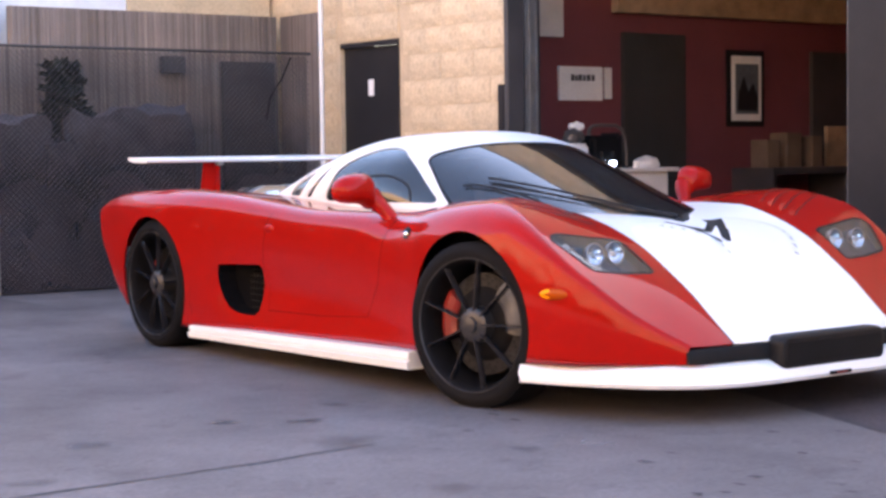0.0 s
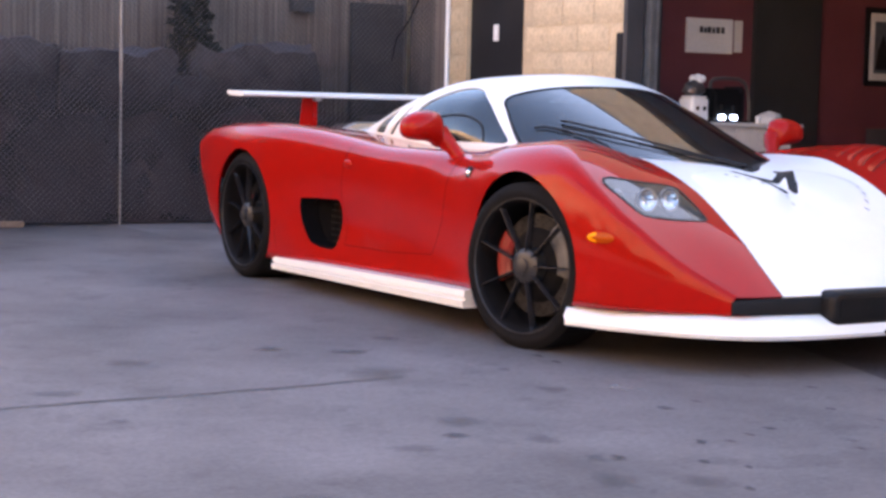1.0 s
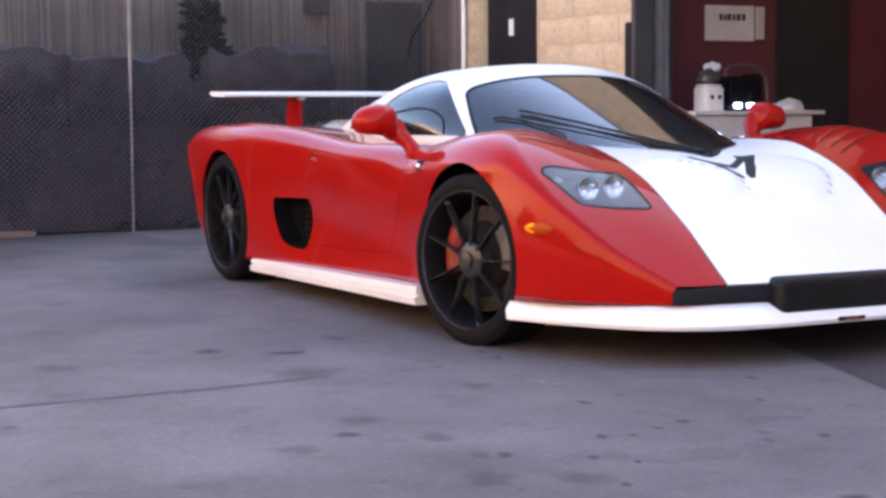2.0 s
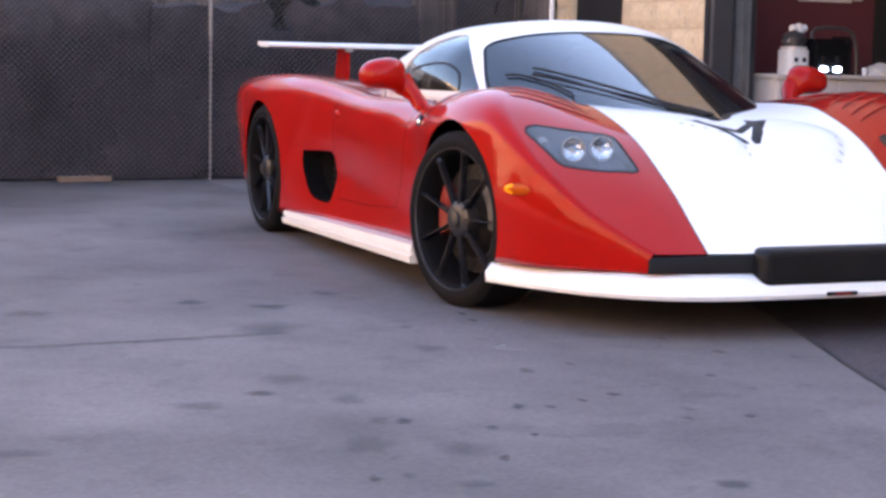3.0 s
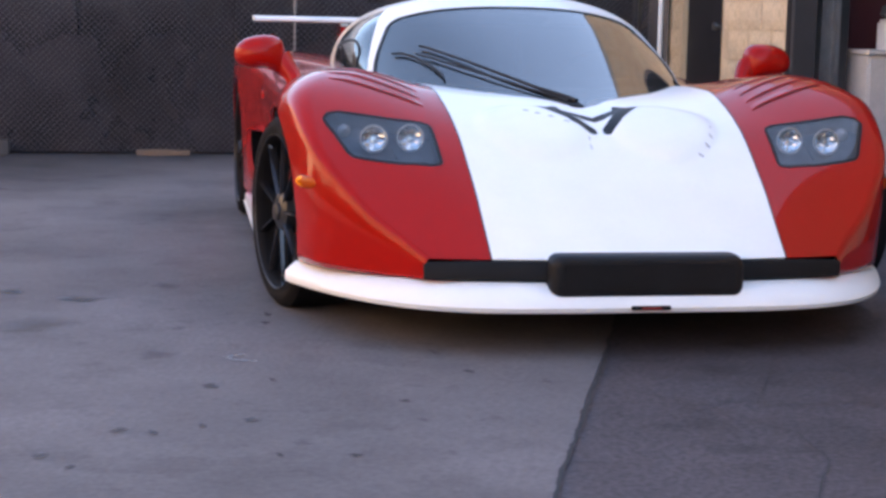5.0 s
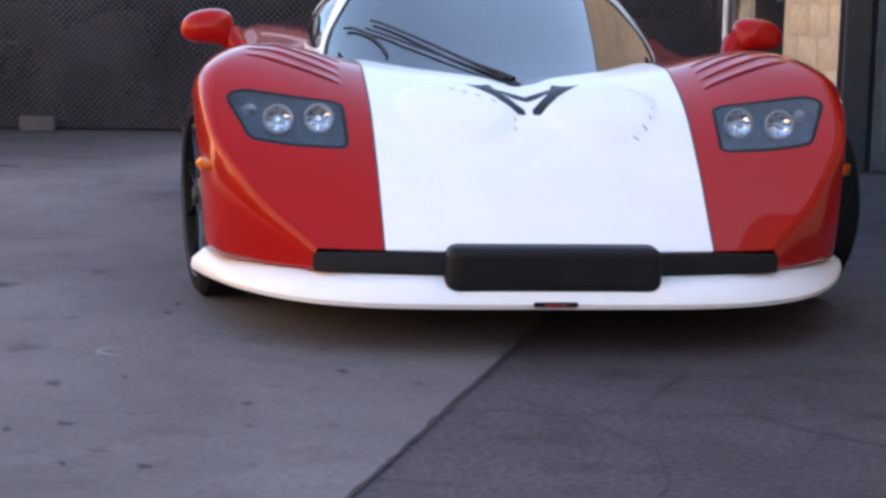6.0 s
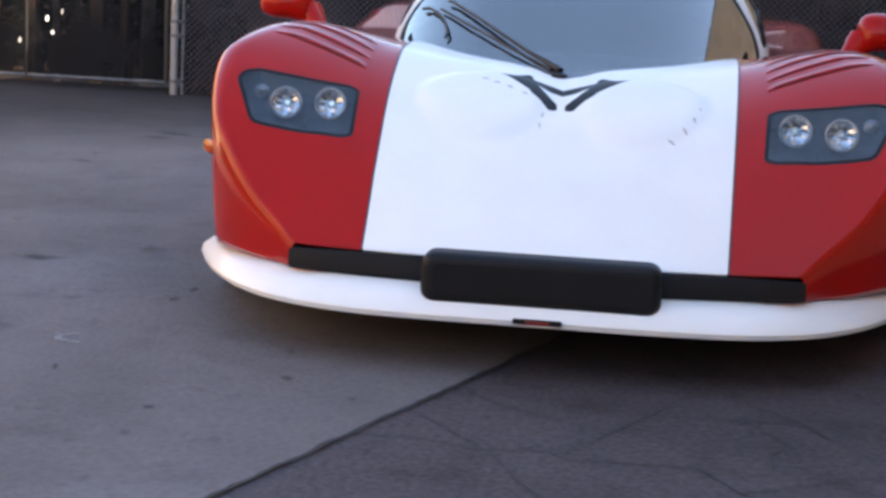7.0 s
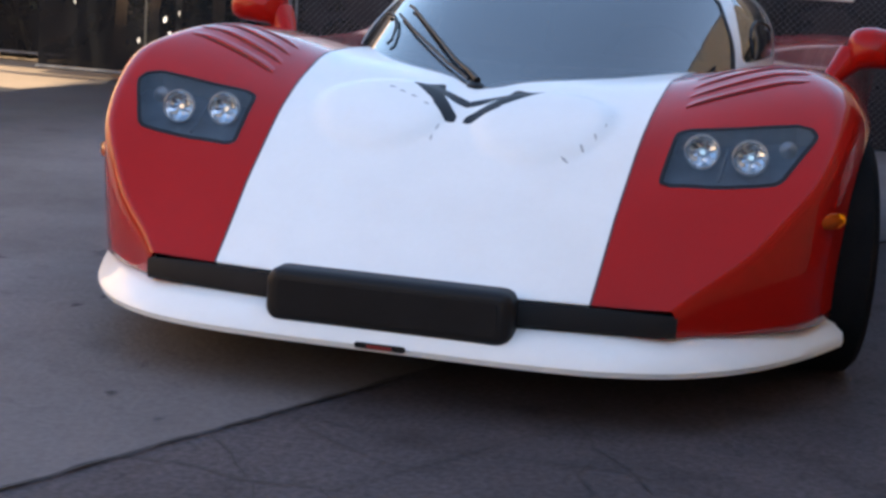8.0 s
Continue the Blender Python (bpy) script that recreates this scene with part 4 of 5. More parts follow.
# wheels
def make_wheel(r, width, side):
    """Centre at the origin, outer face towards side * x."""
    w = width / 2
    prof = [(-w * 0.92, r * 0.80), (-w, r * 0.86), (-w * 0.96, r * 0.93), (-w * 0.8, r * 0.99), (0, r), (w * 0.8, r * 0.99), (w * 0.96, r * 0.93), (w, r * 0.865), (w * 0.93, r * 0.80), (w * 0.80, r * 0.79)]
    rim = part("wheel", lathe([(side * a, q) for a, q in [(-w * 0.9, r * 0.78), (-w * 0.2, r * 0.715), (w * 0.5, r * 0.73), (w * 0.8, r * 0.77), (w * 0.94, r * 0.806), (w * 0.97, r * 0.80), (w * 0.93, r * 0.78), (w * 0.72, r * 0.75), (w * 0.5, r * 0.745)]], 56), BARREL, car, "black nine-spoke wheel", True)
    part("tyre", lathe([(side * a, q) for a, q in prof], 56), RUBBER, rim, "black low-profile tyre", True)
    for k in range(9):
        a = 2 * math.pi * (k / 9)
        bm = bmesh.new()
        rows = []
        for t in (0.0, 0.25, 0.5, 0.75, 0.93, 1.0):
            rr = r * (0.13 + 0.64 * t)
            hw = 0.0062 - 0.0028 * t + (0.006 if t == 1.0 else 0)
            off = w * (0.76 + 0.02 * t)
            rows.append([bm.verts.new((side * (off + d), c, rr)) for d, c in ((0, -hw), (0.012, -hw * 0.4), (0.012, hw * 0.4), (0, hw), (-0.018, hw), (-0.018, -hw))])
        for p, q in zip(rows, rows[1:]):
            for j in range(6):
                bm.faces.new((p[j], q[j], q[(j + 1) % 6], p[(j + 1) % 6]))
        bm.faces.new(rows[0])
        bm.faces.new(list(reversed(rows[-1])))
        bmesh.ops.rotate(bm, verts=bm.verts, cent=(0, 0, 0), matrix=Matrix.Rotation(a, 3, 'X'))
        part("spoke", bm, RIM, rim)
    part("rim_lip", lathe([(side * a, q) for a, q in ((w * 0.93, r * 0.807), (w * 0.985, r * 0.804), (w * 0.985, r * 0.797), (w * 0.94, r * 0.788))], 56), LIP, rim, "gunmetal outer lip", True)
    part("hub", lathe([(side * a, q) for a, q in ((w * 0.3, 0.072), (w * 0.78, 0.068), (w * 0.86, 0.056), (w * 0.88, 0.032), (w * 0.97, 0.030), (w * 0.99, 0.022), (w * 0.995, 0.001))], 24), LIP, rim, "", True)
    disc = part("brake_disc", lathe([(side * a, q) for a, q in ((-0.008, 0.10), (-0.008, 0.202), (0.02, 0.202), (0.02, 0.10))], 48), DISC, rim, "dark steel brake disc", True)
    part("disc_bell", lathe([(side * a, q) for a, q in ((0.0, 0.148), (0.022, 0.148), (0.03, 0.138), (0.045, 0.12), (0.045, 0.001))], 32), BARREL, disc, "black centre of the disc", True)
    bm = bmesh.new()
    for k in range(24):
        for q, turn in ((0.162, 0.0), (0.176, 0.09), (0.190, 0.18)):
            a = 2 * math.pi * k / 24 + turn
            bmesh.ops.create_circle(bm, cap_ends=True, segments=6, radius=0.0042, matrix=Matrix.Translation((side * 0.0206, math.cos(a) * q, math.sin(a) * q)) @ Matrix.Rotation(math.pi / 2, 4, 'Y'))
    part("drilled_holes", bm, MATT, disc, "rows of drilled holes")["kind"] = "stuff"
    # red caliper behind the axle, bare alloy one ahead of it
    for first, last, back, material, label in ((-30, 30, 1, CALIPER, "red brake caliper"), (-2, 62, -1, DULLSTEEL, "bare alloy brake caliper")):
        bm = bmesh.new()
        rows = []
        for k in range(9):
            a = math.radians(first + (last - first) * k / 8)
            rows.append([bm.verts.new((side * x, back * math.cos(a) * q, math.sin(a) * q)) for x, q in ((-0.02, 0.125), (0.046, 0.13), (0.056, 0.15), (0.056, 0.185), (0.044, 0.208), (-0.02, 0.21))])
        for p, q in zip(rows, rows[1:]):
            for j in range(6):
                bm.faces.new((p[j], q[j], q[(j + 1) % 6], p[(j + 1) % 6]))
        bm.faces.new(rows[0])
        bm.faces.new(list(reversed(rows[-1])))
        part("brake_caliper", bm, material, rim, label)
    return rim


for s in (-1, 1):
    make_wheel(R_F, 0.24, s).matrix_basis = pose(s * 0.926, AXLE_F, R_F, 0, 0, 11) @ pose(0, 0, 0, 8)
    make_wheel(R_R, 0.30, s).matrix_basis = pose(s * 0.84, AXLE_R, R_R, 3)


# ---- ground and setting ----
def sheet(name, x0, x1, y0, y1, z, material, label, kind="structure"):
    bm = bmesh.new()
    bm.faces.new([bm.verts.new(p) for p in ((x0, y0, z), (x1, y0, z), (x1, y1, z), (x0, y1, z))])
    return tagged(part(name, bm, material), label, "ground", kind=kind)


ground = sheet("ground", -400, 400, -400, 400, 0.0, ASPHALT, "worn grey asphalt yard with stains and cracks")

FENCE_Y, FACE_X = 6.46, 2.50
# block wall beside the fence, with the side door
def wall(name, x0, x1, y0, y1, z0, z1, material, label):
    return tagged(part(name, box(x0, x1, y0, y1, z0, z1), material), label, "wall", kind="structure")


wall_side = wall("wall_side", FACE_X + 0.03, FACE_X + 0.14, 4.10, 5.43, 0, 4.1, MORTAR, "tan split-face block wall beside the garage")
wall_side_rear = wall("wall_side_rear", FACE_X + 0.03, FACE_X + 0.38, 6.31, 8.9, 0, 4.1, MORTAR, "tan block wall behind the fence line")
wall_over = wall("wall_over_door", FACE_X + 0.03, FACE_X + 0.38, 5.43, 6.31, 1.90, 4.1, MORTAR, "tan block wall over the side door")
door = empty("door_1")
tagged(door, "dark painted steel side door in a block wall", "door", kind="structure")
part("door_leaf", box(2.56, 2.60, 5.45, 6.29, 0.01, 1.86, 0.004), DARKPAINT, door)
part("door_notice", box(2.553, 2.559, 5.83, 5.90, 1.47, 1.6), PAPER, door, "small white notice")
part("door_knob", lathe([(0, 0.012), (-0.03, 0.012), (-0.04, 0.028), (-0.06, 0.026), (-0.065, 0.001)], 16, 'X'), STEEL, door, "", True, pose(2.56, 5.53, 1.0))
part("door_frame", box(2.52, 2.56, 6.25, 6.31, 0, 1.9), MORTAR, door)
part("door_frame", box(2.52, 2.56, 5.43, 5.45, 0, 1.9), DARKPAINT, door)
part("door_frame", box(2.52, 2.56, 5.45, 6.25, 1.86, 1.9), DARKPAINT, door)

# garage
# never in view; runs to y=-25 to keep the foreground shaded
wall_near = wall("wall_near", FACE_X + 0.03, FACE_X + 0.38, -25, 1.02, 0, 4.1, MORTAR, "unseen tan wall past the garage opening, lengthened for shade")
wall("wall_lintel", FACE_X + 0.03, FACE_X + 0.38, 1.02, 4.10, 2.95, 4.1, MORTAR, "tan block wall over the garage opening")
wall_back = wall("wall_back", 2.645, 8.2, 5.05, 5.25, 0, 3.2, MAROON, "maroon painted inner wall of the garage")
wall_end = wall("wall_end", 8.2, 8.4, -3, 5.25, 0, 3.2, MAROON, "dark maroon end wall of the garage")
wall_south = wall("wall_south", 2.88, 8.2, -3.2, -3, 0, 3.2, MAROON, "dark maroon side wall of the garage")
ceiling = tagged(part("ceiling", box(2.88, 8.4, -3.2, 5.25, 3.2, 3.3), OFFWHITE), "plain garage ceiling", "ceiling", kind="structure")
# out of view; height and length are set to shade the yard
roof_slab = tagged(part("roof_slab", box(2.53, 12, -25, 8.9, 4.1, 4.27), CONCRETE), "unseen flat roof set to shade the yard", "roof", kind="structure")

jamb = empty("door_jamb")
tagged(jamb, "dark steel jamb and guide of a roller door", "jamb", kind="structure")
part("jamb_post", box(2.49, 2.64, 4.05, 4.10, 0, 2.95, 0.004), INNER, jamb)
part("guide_rail", prism([(2.70, 4.20), (2.70, 4.12), (2.725, 4.12), (2.725, 4.18), (2.80, 4.18), (2.80, 4.12), (2.825, 4.12), (2.825, 4.20)], 'Z', 0, 2.95), GALV, jamb, "channel of a roller door")
part("jamb_return", box(2.642, 2.92, 4.205, 4.30, 0, 2.5, 0.003), INNER, jamb)
near_jamb = empty("door_jamb")
tagged(near_jamb, "dark steel jamb and guide of a roller door", "jamb", kind="structure")
part("jamb_post", box(2.49, 2.80, 0.3, 1.02, 0, 2.95, 0.004), DARKPAINT, near_jamb)
part("guide_rail", box(2.56, 2.64, 1.025, 1.085, 0, 2.95, 0.006), DULLSTEEL, near_jamb)

inner_door = empty("door_2")
tagged(inner_door, "black inner door in the maroon wall", "door", kind="structure")
part("door_leaf", box(4.50, 5.22, 5.0, 5.045, 0, 1.98, 0.004), SHADEDOOR, inner_door)
# flat slab; the doorway's unlit depth is put into its dark colour
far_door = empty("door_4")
tagged(far_door, "dark slab standing for an open doorway in the maroon wall", "door", kind="structure")
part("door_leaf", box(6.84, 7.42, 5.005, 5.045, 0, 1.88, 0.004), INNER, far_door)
sign = tagged(part("wall_sign", box(3.81, 4.28, 5.02, 5.046, 1.415, 1.69, 0.004), PAPER), "white notice board on the maroon wall", "sign")
for k, (x, w, h) in enumerate(((3.95, 0.03, 0.05), (3.99, 0.025, 0.042), (4.03, 0.035, 0.05), (4.075, 0.025, 0.045), (4.12, 0.035, 0.05), (4.17, 0.03, 0.05))):
    part("sign_bar", box(x - w / 2, x + w / 2, 5.014, 5.019, 1.575, 1.575 + h), HOOP, sign)
part("sign_edge", box(4.285, 4.365, 5.0, 5.018, 1.43, 1.685, 0.004), OFFWHITE, sign, "folded paler edge of the board")
poster = tagged(part("poster", box(5.80, 6.18, 5.02, 5.03, 1.25, 1.82, 0.004), PAPER), "black-framed poster with a pale border on the maroon wall", "poster")
part("poster_frame", box(5.75, 6.23, 5.031, 5.046, 1.20, 1.87, 0.004), DARKPAINT, poster, "black outer frame")
part("poster_print", box(5.845, 6.135, 5.014, 5.019, 1.31, 1.75), BUCKET, poster, "grey print")
part("print_shape", prism([(5.86, 1.34), (6.12, 1.34), (6.12, 1.46), (6.06, 1.58), (6.0, 1.50), (5.94, 1.64), (5.88, 1.5)], 'Y', 5.008, 5.013), DARKPAINT, poster, "dark shape in the print")

counter = empty("counter")
tagged(counter, "off-white counter with a flat top in the garage", "counter")
part("counter_body", box(2.97, 4.03, 4.02, 4.5, 0.06, 0.84, 0.004), OFFWHITE, counter)
part("plinth", box(2.99, 4.01, 4.05, 4.48, 0.0, 0.058), DARKPAINT, counter)
part("counter_top", box(2.955, 4.12, 3.98, 4.53, 0.842, 0.872, 0.006), OFFWHITE, counter)
for x0, x1 in ((2.985, 3.47), (3.485, 4.015)):
    d = part("cabinet_door", box(x0, x1, 4.004, 4.018, 0.08, 0.825, 0.003), OFFWHITE, counter)
    part("handle", tube([(x1 - 0.05 if x0 < 3 else x0 + 0.05, 3.995, 0.60), (x1 - 0.05 if x0 < 3 else x0 + 0.05, 3.985, 0.66), (x1 - 0.05 if x0 < 3 else x0 + 0.05, 3.995, 0.72)], 0.006), STEEL, d, "steel handle", True)

canister = empty("canister")
tagged(canister, "white canister with two dark round windows on the counter", "canister")
part("shell", prism(rounded(3.115, 3.285, 4.075, 4.245, 0.035), 'Z', 0.874, 1.04), PAPER, canister, "", True)
part("canister_lid", prism(rounded(3.125, 3.275, 4.085, 4.235, 0.035), 'Z', 1.0405, 1.062), OFFWHITE, canister, "", True)
for dx in (-0.032, 0.032):
    part("window", lathe([(0, 0.001), (0, 0.016), (0.01, 0.018)], 14, 'Y'), BLACK, canister, "dark round window", False, pose(3.20 + dx, 4.071, 0.972))
bm = bmesh.new()
bmesh.ops.create_icosphere(bm, subdivisions=3, radius=1)
for v in bm.verts:
    k = 1 + 0.25 * noise.noise(v.co * 2.3)
    v.co = Vector((v.co.x * 0.085 * k, v.co.y * 0.07 * k, max(v.co.z, -0.75) * 0.062 * k))
tagged(part("cloth_bundle", bm, HOOP, smooth=True, m=pose(3.205, 4.165, 1.11)), "grey cloth bundle on top of the canister", "cloth")
bm = bmesh.new()
for dx, dz, r in ((-0.045, 0.0, 0.032), (0.0, 0.012, 0.03), (0.042, 0.004, 0.028), (0.01, -0.012, 0.034)):
    bmesh.ops.create_icosphere(bm, subdivisions=2, radius=r, matrix=Matrix.Translation((3.255 + dx, 4.19, 1.185 + dz)))
tagged(part("paper_tissue", bm, PAPER, smooth=True), "crumpled white tissue on the cloth bundle", "tissue")
hopper = empty("coffee_machine")
tagged(hopper, "dark appliance with two lit displays and a metal hoop", "appliance")
part("case", box(3.30, 3.60, 4.06, 4.36, 0.874, 1.12, 0.03), BLACK, hopper, "", True)
part("drip_tray", box(3.30, 3.60, 4.00, 4.058, 0.874, 0.886, 0.003), CARBON, hopper)
for x in (3.375, 3.488):
    part("display", box(x - 0.032, x + 0.032, 4.04, 4.056, 0.892, 0.928, 0.006), LED, hopper, "bright bluish display")
    part("spout", lathe([(0.945, 0.012), (0.98, 0.02), (1.0, 0.02)], 14, 'Z', cap=True), CARBON, hopper, "", True, pose(x, 4.045, 0))
part("hoop", tube([(3.33, 4.14, 1.12), (3.335, 4.14, 1.165), (3.37, 4.14, 1.19), (3.45, 4.14, 1.198), (3.60, 4.14, 1.195), (3.665, 4.14, 1.165), (3.695, 4.14, 1.10), (3.71, 4.14, 1.0), (3.712, 4.14, 0.876)], 0.014, 8), HOOP, hopper, "grey metal hoop", True)
part("side_panel", box(3.615, 3.69, 4.15, 4.36, 0.874, 1.14, 0.02), DARKPAINT, hopper, "", True)
tagged(part("cup", lathe([(0.872, 0.001), (0.873, 0.018), (0.925, 0.024), (0.926, 0.001)], 18, 'Z'), PAPER, smooth=True, m=pose(3.70, 4.02, 0)), "small white cup on the counter", "cup")
bm = bmesh.new()
bmesh.ops.create_icosphere(bm, subdivisions=3, radius=1)
for v in bm.verts:
    k = 1 + 0.18 * noise.noise(v.co * 2.1)
    v.co = Vector((v.co.x * 0.11 * k, v.co.y * 0.09 * k, max(v.co.z, -0.3) * 0.07 * k))
tagged(part("cloth", bm, OFFWHITE, smooth=True, m=pose(3.90, 4.12, 0.892)), "crumpled pale cloth on the counter", "cloth")
tagged(part("fascia", box(4.4, 7.6, 4.96, 5.045, 2.14, 2.42, 0.004), WOOD), "brown board along the top of the inner wall", "board", kind="structure")
tagged(part("tan_board", box(6.86, 7.2, 4.85, 4.89, 0, 1.2, 0.004), WOOD), "tan board leaning in the garage", "board")
tagged(part("work_table", prism([(5.75, 0.0), (5.8, 0.0), (5.8, 0.78), (6.75, 0.78), (6.75, 0.0), (6.8, 0.0), (6.8, 0.84), (5.75, 0.84)], 'Y', 4.5, 4.98), INNER), "dark work table against the maroon wall", "table")
for x, w, h in ((5.98, 0.16, 0.24), (6.25, 0.2, 0.3), (6.55, 0.14, 0.27)):
    tagged(part("carton", box(x - w / 2, x + w / 2, 4.7, 4.9, 0.84, 0.84 + h, 0.006), CARD), "small brown carton on the work table", "carton", group="cartons on the table")
tagged(part("corner_guard", box(2.487, 2.528, 4.102, 4.175, 0.0, 1.49, 0.006), DARKPAINT), "dark steel guard up the corner of the block wall", "guard")
tagged(part("wall_panel", box(3.58, 3.845, 5.0, 5.044, 1.92, 2.6, 0.004), OFFWHITE), "off-white panel high on the maroon wall", "panel")

# ---- fence line ----
fence = empty("chain_link_fence")
tagged(fence, "chain-link fence with dark windscreen fabric and steel posts", "fence")
for x in (-0.345, -3.035):
    part("post", tube([(x, FENCE_Y, 0), (x, FENCE_Y, 1.02), (x, FENCE_Y, 1.08), (x, FENCE_Y, 1.9)], [0.009, 0.009, 0.014, 0.014] if x > -1 else 0.027, 14), GALV, fence, "galvanised steel post", True)
part("thin_post", tube([(-2.985, FENCE_Y + 0.04, 0), (-2.985, FENCE_Y + 0.04, 1.9)], 0.012), GALV, fence, "", True)
for z in (0.10, 0.42, 0.52, 0.72, 1.3):
    part("clamp", lathe([(-0.012, 0.031), (-0.012, 0.034), (0.012, 0.034), (0.012, 0.031)], 14, 'Z'), DULLSTEEL, fence, "", False, pose(-3.035, FENCE_Y, z))
    part("clamp_bolt", box(-3.018, -2.972, FENCE_Y - 0.018, FENCE_Y + 0.03, z - 0.01, z + 0.01, 0.003), DULLSTEEL, fence)
part("end_post", tube([(2.36, 6.29, 0), (2.36, 6.29, 3.2)], 0.019, 14), PAPER, fence, "tall white end post", True)
part("top_rail", tube([(-3.035, FENCE_Y, 1.83), (2.36, FENCE_Y, 1.83)], 0.011), WIRE, fence, "", True)
fab = bmesh.new()
rows = []
for k in range(109):
    x = -3.0 + 5.33 * k / 108
    rows.append([fab.verts.new((x, FENCE_Y + 0.03 + 0.012 * math.sin(k * 0.7 + z * 3), z)) for z in (0.02, 0.5, 1.0, 1.4, 1.81)])
for p, q in zip(rows, rows[1:]):
    for j in range(4):
        fab.faces.new((p[j], q[j], q[j + 1], p[j + 1]))
part("fabric", fab, SCREEN, fence, "dark windscreen fabric, denser at the foot", True)


def links(x0, x1, z0, z1, y, sgn, pitch=0.045, r=0.0012):
    """Diagonal wires one way, three-sided."""
    verts, faces = [], []
    h = z1 - z0
    n = int((x1 - x0 + h) / pitch)
    for k in range(n):
        a = x0 - h + k * pitch
        pts = [(a + t * h, z0 + t * h) for t in (0, 1)] if sgn > 0 else [(a + h - t * h, z0 + t * h) for t in (0, 1)]
        (xa, za), (xb, zb) = pts
        if xa == xb:
            continue
        ts = [0.0, 1.0]
        lo, hi = (x0 - xa) / (xb - xa), (x1 - xa) / (xb - xa)
        ts = [max(0.0, min(lo, hi)), min(1.0, max(lo, hi))]
        if ts[1] - ts[0] < 0.01:
            continue
        base = len(verts)
        for t in ts:
            x, z = xa + (xb - xa) * t, za + (zb - za) * t
            verts += [(x, y - r + sgn * 0.002, z), (x + r * 0.8, y + r, z + r * 0.8 * -sgn), (x - r * 0.8, y + r, z + r * 0.8 * sgn)]
        for j in range(3):
            faces.append((base + j, base + (j + 1) % 3, base + 3 + (j + 1) % 3, base + 3 + j))
    me = bpy.data.meshes.new("links")
    me.from_pydata(verts, [], faces)
    return me


for sgn, wire in ((1, PALEWIRE), (-1, WIRE)):
    put("wire_mesh", links(-3.0, 2.34, 0.03, 1.83, FENCE_Y - 0.012, sgn), wire, fence, "diagonal wire mesh")["kind"] = "stuff"

gate = empty("yard_gate")
tagged(gate, "steel-framed yard gate covered with dark fabric", "gate")
def leaf(thing, x0, x1, y):
    """One gate leaf: rails, stiles and the fabric tied over it."""
    part("bottom_rail", tube([(x0, y, 0.085), (x1, y, 0.085)], 0.013), DULLSTEEL, thing, "", True)
    part("gate_rail", tube([(x0, y, 1.83), (x1, y, 1.83)], 0.022), GALV, thing, "", True)
    for x in (x1,):
        part("stile", tube([(x, y, 0.085), (x, y, 1.83)], 0.018), WIRE, thing, "", True)
    fab = bmesh.new()
    n = int((x1 - x0) / 0.063)
    rows = [[fab.verts.new((x0 + (x1 - x0) * k / n, y + 0.03 + 0.012 * math.sin(k * 0.8 + z * 3), z)) for z in (0.1, 0.5, 1.0, 1.81)] for k in range(n + 1)]
    for p, q in zip(rows, rows[1:]):
        for j in range(3):
            fab.faces.new((p[j], q[j], q[j + 1], p[j + 1]))
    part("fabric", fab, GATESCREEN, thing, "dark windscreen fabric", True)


leaf(gate, -4.98, -3.09, FENCE_Y)
part("tension_bar", tube([(-4.11, FENCE_Y - 0.01, 0.085), (-4.11, FENCE_Y - 0.01, 1.83)], 0.008), WIRE, gate, "", True)
far_gate = empty("yard_gate")
tagged(far_gate, "second gate leaf with dark fabric, standing further back", "gate")
leaf(far_gate, -9.4, -4.9, 7.55)

# ---- behind the fence ----
def ribbed(x0, x1, y, z0, z1, pitch=0.042, depth=0.009):
    bm = bmesh.new()
    rows = []
    n = int((x1 - x0) / pitch)
    for k in range(n):
        for f, d in ((0.0, 0), (0.3, 0), (0.42, 1), (0.68, 1), (0.8, 0)):
            x = x0 + (k + f) * pitch
            rows.append([bm.verts.new((x, y + dy - d * depth, z)) for dy, z in ((0, z0), (0, z1), (0.05, z1), (0.05, z0))])
    for p, q in zip(rows, rows[1:]):
        for j in range(3):
            bm.faces.new((p[j], q[j], q[j + 1], p[j + 1]))
    return bm


def sheet_wall(name, bm, material, label):
    return tagged(part(name, bm, material), label, "wall", kind="structure")


sheet_wall("wall_sheet_right", ribbed(0.05, 2.48, 7.1, 0, 2.18), SHEET, "brown-grey ribbed metal wall behind the fence")
sheet_wall("wall_sheet_middle", ribbed(-1.15, 0.12, 7.12, 0, 1.87), SHEET, "brown-grey ribbed metal wall behind the fence")
sheet_wall("wall_sheet_left", ribbed(-3.0, -1.1, 7.14, 0, 1.44), SHEET, "brown-grey ribbed metal wall behind the fence")
sheet_wall("wall_sheet_pale", ribbed(-2.9, 0.05, 7.25, 0, 2.4), PALE, "pale ribbed sheet wall behind the brown one")
sheet_wall("wall_far_left", ribbed(-9.5, -3.02, 8.2, 0, 2.6, 0.15, 0.03), SHEET, "brown-grey ribbed wall across the next yard")
tagged(part("wall_sheet_return", box(2.47, 2.5, 6.52, 7.1, 0, 2.18, 0.003), SHEET), "brown-grey metal panel against the block wall", "wall", kind="structure")
# solid slab whose dark colour stands for the shade in the doorway
tagged(part("door_3", box(1.87, 2.37, 7.03, 7.08, 0, 1.79, 0.004), INNER), "dark slab standing for a doorway in the ribbed wall", "door", kind="structure")


